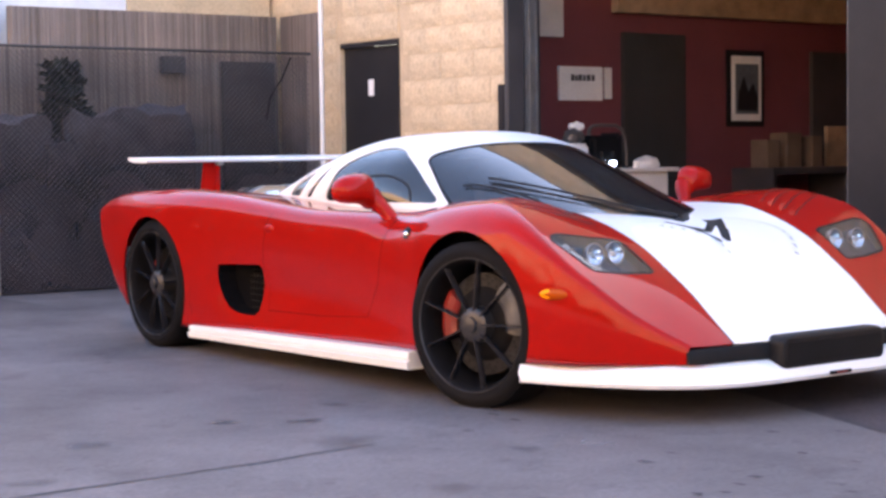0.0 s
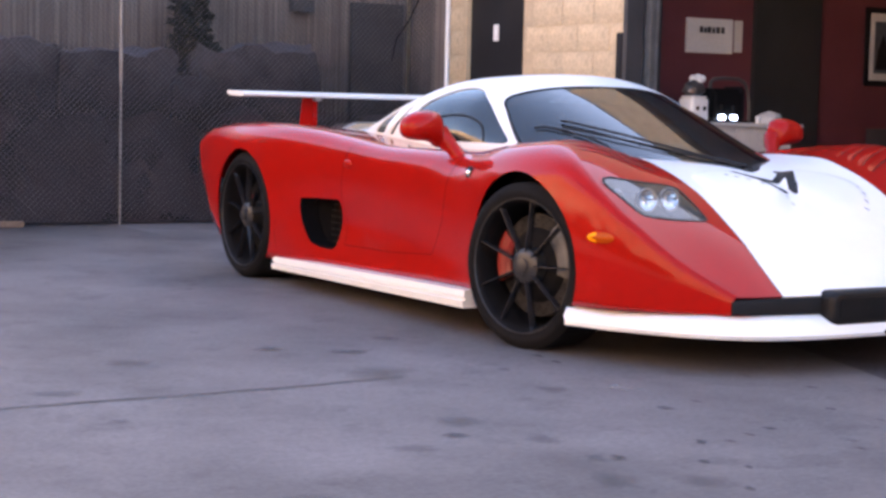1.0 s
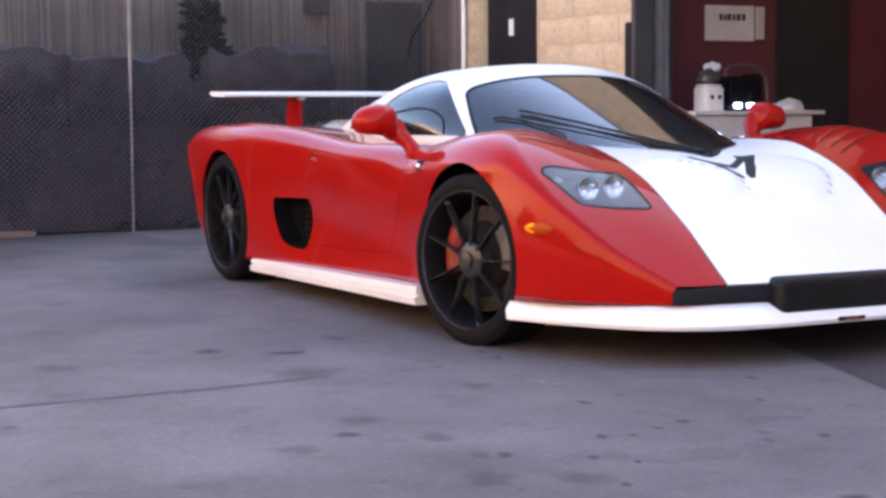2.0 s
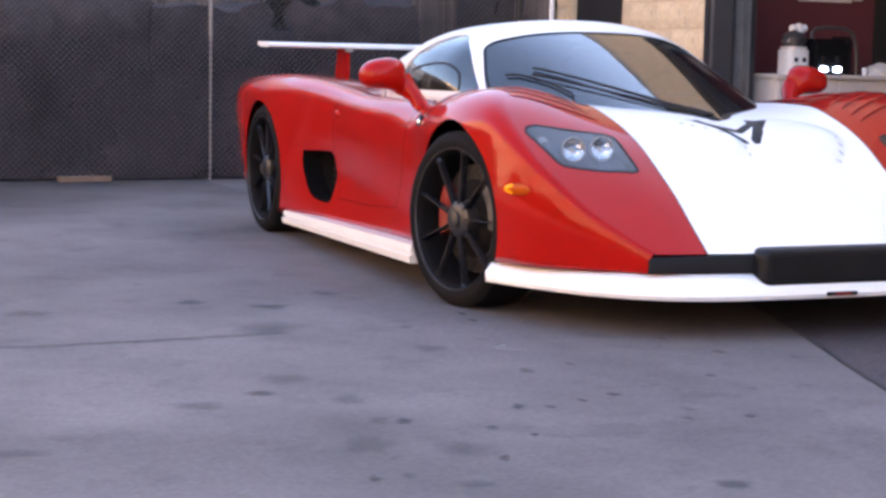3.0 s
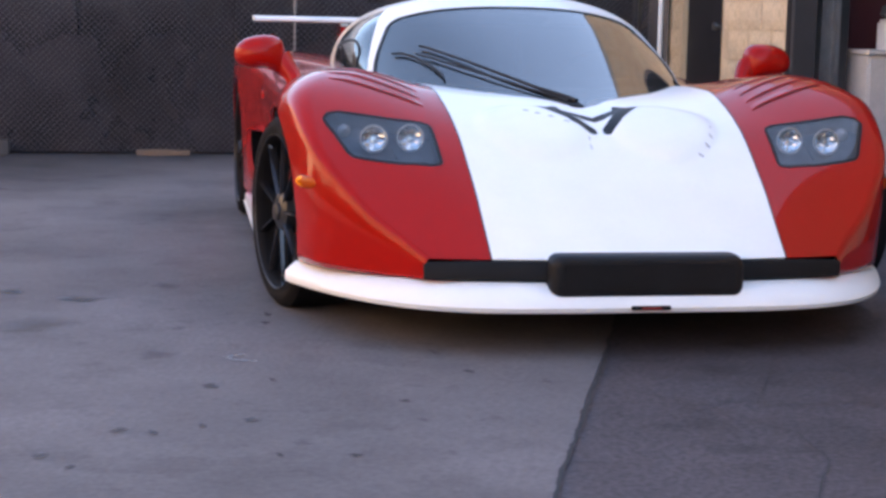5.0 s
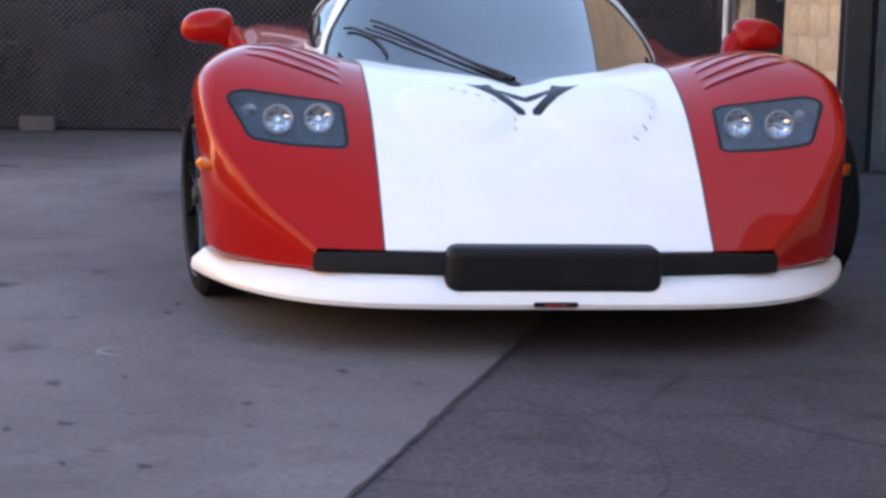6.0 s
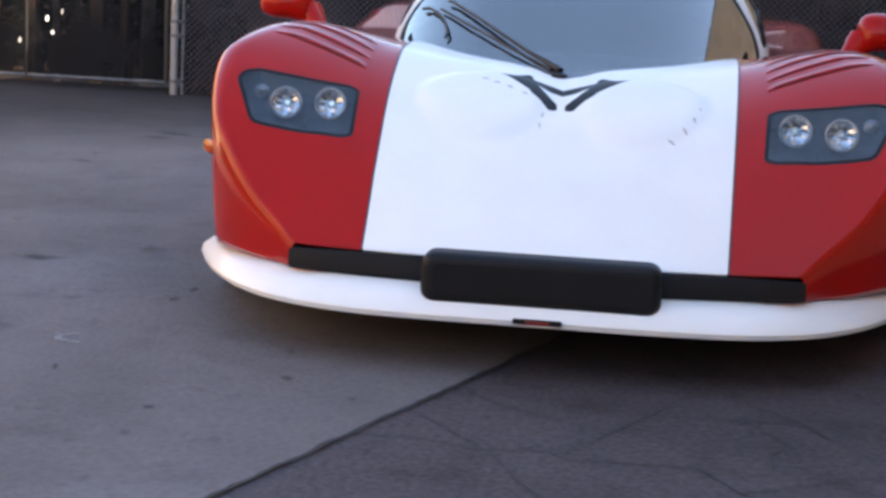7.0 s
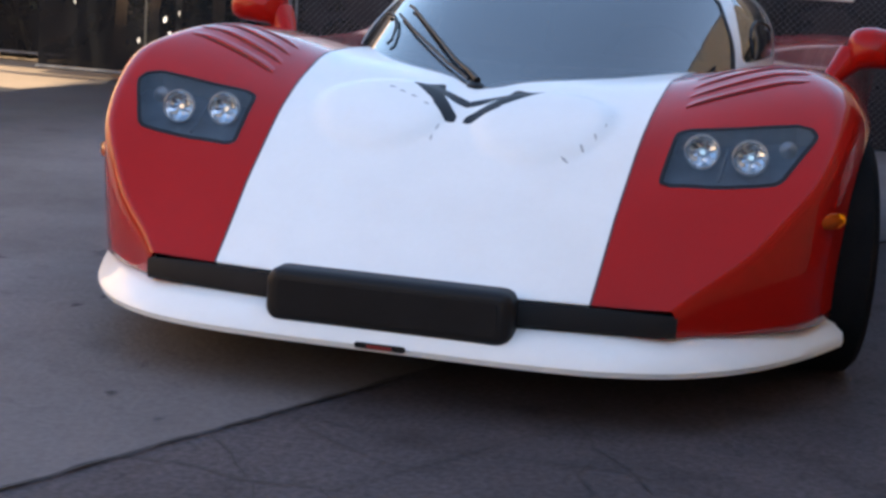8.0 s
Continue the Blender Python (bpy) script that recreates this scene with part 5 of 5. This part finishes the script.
def shrub(x, y, r, h, seed, count=1500, material=None):
    rng = random.Random(seed)
    ob = empty("shrub")
    tagged(ob, "dark leafy shrub behind the fence", "shrub", group="shrubs behind the fence")
    bm = bmesh.new()
    for k in range(5):
        a = rng.uniform(0, 6.28)
        tip = (x + math.cos(a) * r * 0.6, y + math.sin(a) * r * 0.4, h * rng.uniform(0.6, 0.85))
        tube([(x, y, 0), (x + (tip[0] - x) * 0.35, y + (tip[1] - y) * 0.35, tip[2] * 0.5), tip], [0.03, 0.02, 0.006], 6, bm)
    part("branch", bm, BRANCH, ob)
    verts, faces = [], []
    for k in range(count):
        a, u = rng.uniform(0, 6.28), rng.random() ** 0.5
        zz = h * (0.08 + 0.92 * rng.random())
        rad = r * u * (0.8 + 0.35 * noise.noise((zz * 3, a, seed))) * (1 if zz < 0.8 * h else 0.75)
        c = Vector((x + math.cos(a) * rad, y + math.sin(a) * rad * 0.35, zz))
        d = Vector((rng.gauss(0, 1), rng.gauss(0, 1), rng.gauss(0, 0.6))).normalized() * rng.uniform(0.04, 0.08)
        e = d.cross(Vector((rng.gauss(0, 1), rng.gauss(0, 1), rng.gauss(0, 1)))).normalized() * d.length * 0.45
        b = len(verts)
        verts += [c - d, c + e, c + d, c - e]
        faces.append((b, b + 1, b + 2, b + 3))
    me = bpy.data.meshes.new("leaves")
    me.from_pydata(verts, [], faces)
    put("leaves", me, LEAF, ob)["kind"] = "stuff"
    return ob


for x, y, r, h, seed in ((-2.75, 6.8, 0.5, 1.25, 4), (-3.6, 7.2, 0.7, 1.5, 5), (-4.4, 7.5, 0.6, 1.5, 6), (-5.9, 8.05, 0.9, 1.6, 7), (-7.2, 8.05, 1.0, 1.5, 8)):
    shrub(x, y, r, h, seed)


def covered(x0, x1, y0, y1, z0, z1, seed):
    """A lumpy dark sheet drawn over stored goods."""
    bm = box(x0, x1, y0, y1, z0, z1)
    bmesh.ops.subdivide_edges(bm, edges=bm.edges, cuts=9, use_grid_fill=True)
    c = Vector(((x0 + x1) / 2, (y0 + y1) / 2, (z0 + z1) / 2))
    for v in bm.verts:
        d = v.co - c
        k = 0.16 * noise.noise(v.co * 3 + Vector((seed, 0, 0))) + 0.04 * noise.noise(v.co * 12)
        top = max((v.co.z - z0) / (z1 - z0), 0)
        v.co += Vector((math.copysign(k, d.x) * top, k * 0.5, k * top if v.co.z > z0 + 0.01 else 0))
    return bm


tagged(part("covered_load", covered(0.36, 1.32, 6.62, 6.98, 0.0, 1.36, 3), TARP, smooth=True), "stored goods under a dark tarpaulin behind the fence", "load")
shrub(0.34, 6.80, 0.27, 1.74, 12, 1500)
for x0, x1, h, seed in ((-2.98, -1.92, 1.33, 21), (-1.86, -0.78, 1.36, 22), (-0.72, 0.12, 1.30, 24)):
    tagged(part("covered_stack", covered(x0, x1, 6.66, 6.96, 0.0, h, seed), TARP, smooth=True), "long stack under a dark tarpaulin behind the fence", "stack", group="covered stacks behind the fence")
tagged(part("wall_box", box(1.30, 1.50, 6.98, 7.06, 1.68, 1.82, 0.006), INNER), "small dark box on the ribbed wall", "box")
tagged(part("slack_cable", tube([(2.20, 6.50, 1.80), (2.12, 6.52, 1.62), (2.02, 6.53, 1.48), (1.98, 6.53, 1.30)], 0.006, 6), MATT, smooth=True), "thin dark cable hanging from the fence rail", "cable")
tagged(part("covered_bin", covered(0.14, 0.33, 6.62, 6.95, 0.0, 1.12, 5), TARP, smooth=True), "low dark wrapped bin behind the fence", "bin")
tagged(part("wall_far_tan", box(1.15, 2.49, 7.3, 7.45, 0, 3.2), TAN), "plain tan wall of the next building", "wall", kind="structure")

tagged(part("wall_far_pale", box(-0.4, 1.145, 7.32, 7.47, 0, 3.2), PALE), "pale blue-grey wall of the next building", "wall", kind="structure")

# old boards leaning in the next yard, and flakes painting glints in the gate
rng = random.Random(21)
for k in range(6):
    x = -4.55 + 0.24 * k + rng.uniform(-0.05, 0.05)
    w, h = rng.uniform(0.02, 0.055), rng.uniform(0.95, 1.5)
    tagged(part("old_board", prism([(-w, 0), (w, 0), (w, h), (w * 0.2, h + 0.03), (-w, h - 0.02)], 'Y', -0.012, 0.012), (WOOD, CARD, CONCRETE)[k % 3], m=pose(x, 6.98 + rng.uniform(-0.05, 0.05), 0, rng.uniform(-4, -1), rng.uniform(-3, 3))), "weathered board standing behind the gate", "board", group="boards behind the gate")
for x, z0, z1, n in ((-4.64, 0.46, 0.95, 4), (-3.90, 0.34, 0.95, 6), (-3.49, 0.78, 1.1, 3), (-4.15, 0.30, 0.5, 1)):
    for k in range(n):
        bm = bmesh.new()
        a, w, h = rng.uniform(0, 3), rng.uniform(0.006, 0.02), rng.uniform(0.008, 0.03)
        ring = [(math.cos(a + 1.05 * i) * w * rng.uniform(0.6, 1.3), math.sin(a + 1.05 * i) * h * rng.uniform(0.6, 1.3)) for i in range(6)]
        prism(ring, 'Y', -0.002, 0.002, bm)
        tagged(part("gate_glint", bm, GLINT, m=pose(x + rng.uniform(-0.07, 0.07), FENCE_Y + 0.012, z0 + (z1 - z0) * (k + rng.random()) / n, rng.uniform(-25, 25), 0, rng.uniform(-30, 30))), "white flake painted as a glint in the gate", "scrap", group="scraps on the gate")


tagged(part("timber", box(-1.48, -1.10, 6.34, 6.42, 0.004, 0.045, 0.006), CARD), "short length of raw timber at the fence foot", "timber")
tagged(part("concrete_block", box(-2.6, -2.36, 6.33, 6.42, 0.004, 0.11, 0.008), INNER), "small dark block at the fence foot", "block")
# unseen wall added to cut the low sky out of reflections
tagged(part("wall_behind", box(-40, 20, -22.4, -22, 0, 2.6), CONCRETE), "unseen plain wall added on the street side", "wall", kind="structure")
# unseen wall that returns warm sunlight and reflects in the car's flank
tagged(part("wall_opposite", box(-12.4, -12, -40, 30, 0, 6), PLASTER), "unseen sunlit wall added on the far side of the yard", "wall", kind="structure")


def bush(x, y, h, seed):
    """Low dry bush: forked stems and many small leaf clumps with gaps."""
    rng = random.Random(seed)
    thing = tagged(empty("bush"), "unseen low bush added for the car's reflections", "bush", group="bushes along the far wall")
    thing.matrix_basis = pose(x, y, 0)
    bm = bmesh.new()
    tips = []
    for k in range(7):
        a, r = rng.uniform(0, 6.283), rng.uniform(0.15, 0.45) * h
        tip = (math.cos(a) * r * 0.5, math.sin(a) * r, h * rng.uniform(0.55, 0.95))
        tube([(0, 0, 0.0), (tip[0] * 0.3, tip[1] * 0.3, tip[2] * 0.5), tip], 0.012, 5, bm)
        tips.append(tip)
    part("stem", bm, BRANCH, thing)
    verts, faces = [], []
    for tip in tips:
        for k in range(150):
            d = Vector((rng.gauss(0, 0.11), rng.gauss(0, 0.17), rng.gauss(0, 0.17))) * h
            c = Vector(tip) * rng.uniform(0.1, 1.02) + d
            if c.z < 0.03 or x + c.x < -11.93:
                continue
            u = Vector((rng.gauss(0, 1), rng.gauss(0, 1), rng.gauss(0, 1))).normalized()
            w = u.cross(Vector((rng.gauss(0, 1), rng.gauss(0, 1), rng.gauss(0, 1)))).normalized()
            q = rng.uniform(0.06, 0.12)
            n = len(verts)
            verts += [tuple(c - u * q), tuple(c + w * q * 0.45), tuple(c + u * q), tuple(c - w * q * 0.45)]
            faces.append((n, n + 1, n + 2, n + 3))
    me = bpy.data.meshes.new("leaves")
    me.from_pydata(verts, [], faces)
    put("leaves", me, SCRUB, thing)["kind"] = "stuff"


# unseen bushes, added as a dark ragged edge in the car's reflections
rng = random.Random(64)
y = -7.0
while y < 7.5:
    bush(-11.45 + rng.uniform(-0.1, 0.2), y, rng.choice((0.9, 1.2, 1.5, 1.8)) * rng.uniform(0.9, 1.1), 70 + int(y * 10))
    y += rng.uniform(0.45, 0.95)

# ---- paving: worn slab against darker asphalt, joint, cracks and stains ----
def joint(y):
    return 0.361 * (y + 0.62) - 0.012


bm = bmesh.new()
edge = []
for k in range(261):
    y = -16 + 23.5 * k / 260
    edge.append((joint(y) + 0.012 * noise.noise((y * 1.7, 0, 0)) + 0.006 * noise.noise((y * 9, 2, 0)), y))
lo = [bm.verts.new((x, y, 0.004)) for x, y in edge]
far = [bm.verts.new((-14, y, 0.004)) for x, y in edge]
dn = [bm.verts.new((x + 0.004, y, -0.01)) for x, y in edge]
for k in range(260):
    bm.faces.new((far[k], lo[k], lo[k + 1], far[k + 1]))
    bm.faces.new((lo[k], dn[k], dn[k + 1], lo[k + 1]))
tagged(part("pavement", bm, SLAB), "worn grey concrete apron with stains", "pavement", kind="structure")


def crack(name, pts, width, z, label, seed=0, material=None):
    """A thin uneven dark line along a path on the ground."""
    bm = bmesh.new()
    rows = []
    fine = []
    for (xa, ya), (xb, yb) in zip(pts, pts[1:]):
        n = max(int(math.hypot(xb - xa, yb - ya) / 0.03), 1)
        fine += [(xa + (xb - xa) * k / n, ya + (yb - ya) * k / n) for k in range(n)]
    fine.append(pts[-1])
    for i, (x, y) in enumerate(fine):
        a, b = fine[max(i - 1, 0)], fine[min(i + 1, len(fine) - 1)]
        d = Vector((b[0] - a[0], b[1] - a[1])).normalized()
        j = 0.012 * noise.noise((x * 6, y * 6, seed)) + 0.006 * noise.noise((x * 25, y * 25, seed))
        w = width * (0.6 + 0.8 * abs(noise.noise((x * 11, y * 11, seed + 5))))
        nx, ny = -d.y, d.x
        rows.append((bm.verts.new((x + nx * (j + w), y + ny * (j + w), z)), bm.verts.new((x + nx * (j - w), y + ny * (j - w), z))))
    for p, q in zip(rows, rows[1:]):
        bm.faces.new((p[0], p[1], q[1], q[0]))
    return tagged(part(name, bm, material or TAR), label, "crack", kind="structure")


crack("pavement_joint", [(joint(-9) + 0.008, -9), (joint(6) + 0.008, 6)], 0.0075, 0.007, "dark open joint beside the concrete apron", 1)
crack("pavement_crack_1", [(-6.0, -0.62), (-4.2, -0.52), (-3.2, -0.5), (-2.28, -0.49), (-1.8, -0.45)], 0.007, 0.008, "fine crack across the concrete apron", 2)
crack("ground_crack_1", [(-0.39, -1.60), (-0.21, -1.58), (-0.08, -1.63), (0.07, -1.61), (0.11, -1.66), (0.25, -1.64), (0.39, -1.64), (0.46, -1.79), (0.7, -2.0), (0.9, -2.4)], 0.0026, 0.003, "fine crack in the asphalt", 3)
crack("ground_crack_2", [(0.1, -1.63), (0.39, -1.03), (0.6, -0.6)], 0.0016, 0.003, "fine crack in the asphalt", 4)
crack("ground_crack_3", [(-0.18, -1.11), (-0.05, -1.16), (0.0, -1.17), (0.3, -1.25), (0.6, -1.22), (1.1, -1.38), (1.6, -1.2)], 0.0018, 0.003, "fine crack in the asphalt", 5)
crack("ground_crack_4", [(-0.26, -1.36), (-0.16, -1.49), (-0.09, -1.6)], 0.002, 0.003, "fine crack in the asphalt", 6)
crack("ground_crack_5", [(-0.05, -1.65), (0.0, -1.79), (0.08, -1.93), (0.05, -2.2), (-0.1, -2.5)], 0.002, 0.003, "fine crack in the asphalt", 7)
crack("ground_crack_6", [(0.46, -1.79), (0.72, -1.62), (0.95, -1.68), (1.2, -1.6), (1.5, -1.75)], 0.002, 0.003, "fine crack in the asphalt", 8)

rng = random.Random(33)
for k, (x, y, a) in enumerate(((0.15, -2.6, 0.3), (0.7, -1.35, 2.2), (0.85, -1.0, 1.4), (1.0, -1.9, 0.9), (0.35, -2.1, 1.8), (1.25, -1.15, 0.4), (0.6, -2.5, 0.1), (-0.35, -2.2, 2.6), (1.3, -2.3, 1.2), (0.2, -1.42, 2.7), (0.55, -1.62, 1.2), (1.05, -1.5, 2.1))):
    pts = [(x, y)]
    for i in range(rng.randint(4, 8)):
        a += rng.uniform(-0.7, 0.7)
        pts.append((pts[-1][0] + math.cos(a) * 0.11, pts[-1][1] + math.sin(a) * 0.11))
    crack("ground_crack_%d" % (k + 7), pts, rng.uniform(0.0012, 0.0026), 0.003 + 0.0001 * k, "fine crack in the asphalt", k + 20)


def stain(x, y, rx, ry, turn, seed, material, label):
    bm = bmesh.new()
    layer = bm.verts.layers.float.new("worn_in")
    c, n = math.cos(turn), math.sin(turn)
    z = 0.007 + 0.0001 * (seed % 9)
    middle = bm.verts.new((x, y, z))
    middle[layer] = 1.0
    rings = []
    for reach, deep in ((0.45, 0.95), (0.8, 0.6), (1.25, 0.0)):
        ring = []
        for k in range(22):
            a = 2 * math.pi * k / 22
            q = reach * (1 + 0.5 * noise.noise((math.cos(a) * 1.6 + seed, math.sin(a) * 1.6, seed)) + 0.2 * noise.noise((math.cos(a) * 5 + seed, math.sin(a) * 5, seed)))
            u, v = rx * q * math.cos(a), ry * q * math.sin(a)
            ring.append(bm.verts.new((x + u * c - v * n, y + u * n + v * c, z)))
            ring[-1][layer] = deep
        rings.append(ring)
    for k in range(22):
        bm.faces.new((middle, rings[0][k], rings[0][(k + 1) % 22]))
        for p, q in zip(rings, rings[1:]):
            bm.faces.new((p[k], q[k], q[(k + 1) % 22], p[(k + 1) % 22]))
    return tagged(part("stain", bm, material), label, "stain", group="stains on the apron", kind="structure")


FAINT = [(-2.08, -2.08, 0.056, 0.080), (-1.88, -2.18, 0.069, 0.064), (-1.96, -1.56, 0.049, 0.065), (-1.97, -1.82, 0.026, 0.042), (-2.36, -1.52, 0.066, 0.045), (-1.83, -0.34, 0.112, 0.106), (-1.40, 0.41, 0.051, 0.060), (-1.98, -2.49, 0.048, 0.030), (-2.10, -2.38, 0.016, 0.028),
         (-2.03, -1.23, 0.063, 0.074), (-1.46, -0.87, 0.054, 0.06), (-1.38, -0.45, 0.025, 0.03), (-1.14, -1.94, 0.021, 0.02), (-0.82, -1.74, 0.012, 0.022), (-0.64, -0.90, 0.015, 0.034), (-0.40, -1.33, 0.013, 0.026)]
DARK = [(-1.91, -1.85, 0.019, 0.03), (-2.16, -1.40, 0.04, 0.03), (-1.95, 0.31, 0.055, 0.04), (-1.70, 0.14, 0.08, 0.04), (-1.32, -1.30, 0.02, 0.03), (-1.56, -1.77, 0.018, 0.026), (-1.48, -1.80, 0.013, 0.02), (-1.36, -1.75, 0.011, 0.024), (-1.73, -1.99, 0.016, 0.024), (-1.66, -2.09, 0.01, 0.02), (-2.18, -2.38, 0.014, 0.026),
        (-1.83, -2.29, 0.013, 0.028), (-1.24, -1.70, 0.02, 0.022), (-1.20, -2.04, 0.008, 0.02), (-1.03, -2.06, 0.017, 0.02), (-0.83, -1.53, 0.015, 0.02), (-1.15, -1.24, 0.008, 0.024), (-1.08, -0.22, 0.012, 0.04), (-1.10, -0.37, 0.014, 0.026), (-0.59, -1.18, 0.014, 0.026), (-1.45, -2.66, 0.035, 0.03)]
for group, material, label in ((FAINT, SMUDGE, "faint grey smudge on the apron"), (DARK, STAIN, "small dark oil stain on the apron")):
    for k, (x, y, rx, ry) in enumerate(group):
        stain(x, y, rx, ry, -0.28 if x < -1.5 else 0.13, k + 0.3, material, label)
rng = random.Random(11)
for k in range(26):
    x, y = rng.uniform(-5.2, -2.3), rng.uniform(-3.2, 4.0)
    q = rng.uniform(0.015, 0.06)
    stain(x, y, q * rng.uniform(1, 2.4), q, -0.3, k, SMUDGE if k % 3 else STAIN, "faint grey smudge on the apron" if k % 3 else "small dark oil stain on the apron")

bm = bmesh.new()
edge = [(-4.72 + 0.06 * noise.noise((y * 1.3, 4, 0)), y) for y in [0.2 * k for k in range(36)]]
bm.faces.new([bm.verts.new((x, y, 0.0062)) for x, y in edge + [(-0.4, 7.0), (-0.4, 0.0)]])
tagged(part("pavement_overlay", bm, APRON_OVERLAY), "dark overlay on the apron, denser towards the gate", "dirt", kind="structure")
bm = bmesh.new()
rim = [(-4.42 + 0.10 * noise.noise((y * 2.3, 9, 0)) - 0.25 * max(0, 5.9 - y), y) for y in [5.45 + 0.05 * k for k in range(60)]]
bm.faces.new([bm.verts.new((x, y, 0.0095)) for x, y in rim + [(-11, 8.4), (-11, 5.45)]])
tagged(part("dirt_drift", bm, DIRT), "dry tan dirt drifted along the gate", "dirt", kind="structure")
crack("chalk_mark", [(-1.17, -0.99), (-1.235, -0.97), (-1.25, -0.92), (-1.20, -0.89)], 0.016, 0.0085, "pale curved scuff on the apron", 9, CHALK)

# ---- blocks of the tan wall ----
def block_mesh(w, h, seed):
    rng = random.Random(seed)
    bm = bmesh.new()
    n, m = 4, 3
    g = [[bm.verts.new((-(0.0085 + 0.005 * rng.random()) if 0 < i < n and 0 < j < m else -0.006 + 0.003 * rng.random(), w * (i / n), h * (j / m))) for j in range(m + 1)] for i in range(n + 1)]
    for i in range(n):
        for j in range(m):
            bm.faces.new((g[i][j], g[i][j + 1], g[i + 1][j + 1], g[i + 1][j]))
    border = [g[i][0] for i in range(n + 1)] + [g[n][j] for j in range(1, m + 1)] + [g[i][m] for i in range(n - 1, -1, -1)] + [g[0][j] for j in range(m - 1, 0, -1)]
    back = [bm.verts.new((0.012, v.co.y, v.co.z)) for v in border]
    for k in range(len(border)):
        bm.faces.new((border[k], border[(k + 1) % len(border)], back[(k + 1) % len(border)], back[k]))
    me = bpy.data.meshes.new("block")
    bmesh.ops.recalc_face_normals(bm, faces=bm.faces)
    bm.to_mesh(me)
    bm.free()
    me.materials.append(TAN)
    return me


KINDS = {w: [block_mesh(w, 0.19, k + int(w * 1000)) for k in range(6)] for w in (0.39, 0.19, 0.29)}
rng = random.Random(5)


def lay(parent, y0, y1, z0, z1):
    row, z = 0, z0
    while z + 0.19 <= z1:
        y = y0 + 0.005
        first = row % 2
        while y < y1 - 0.15:
            w = 0.19 if first else 0.39
            first = 0
            if y + w > y1:
                w = 0.29 if y + 0.29 <= y1 else 0.19
            if y + w > y1 + 0.02:
                break
            ob = new("block", rng.choice(KINDS[w]))
            ob.parent = parent
            ob.location = (FACE_X + 0.03 + rng.uniform(-0.004, 0.003), y, z)
            y += w + rng.choice((0.003, 0.003, 0.004, 0.009))
        z += 0.196
        row += 1


lay(wall_side, 4.10, 5.43, 0.0, 2.6)
lay(wall_over, 5.43, 6.31, 1.92, 2.6)
lay(wall_side_rear, 6.31, 8.9, 0.0, 2.7)
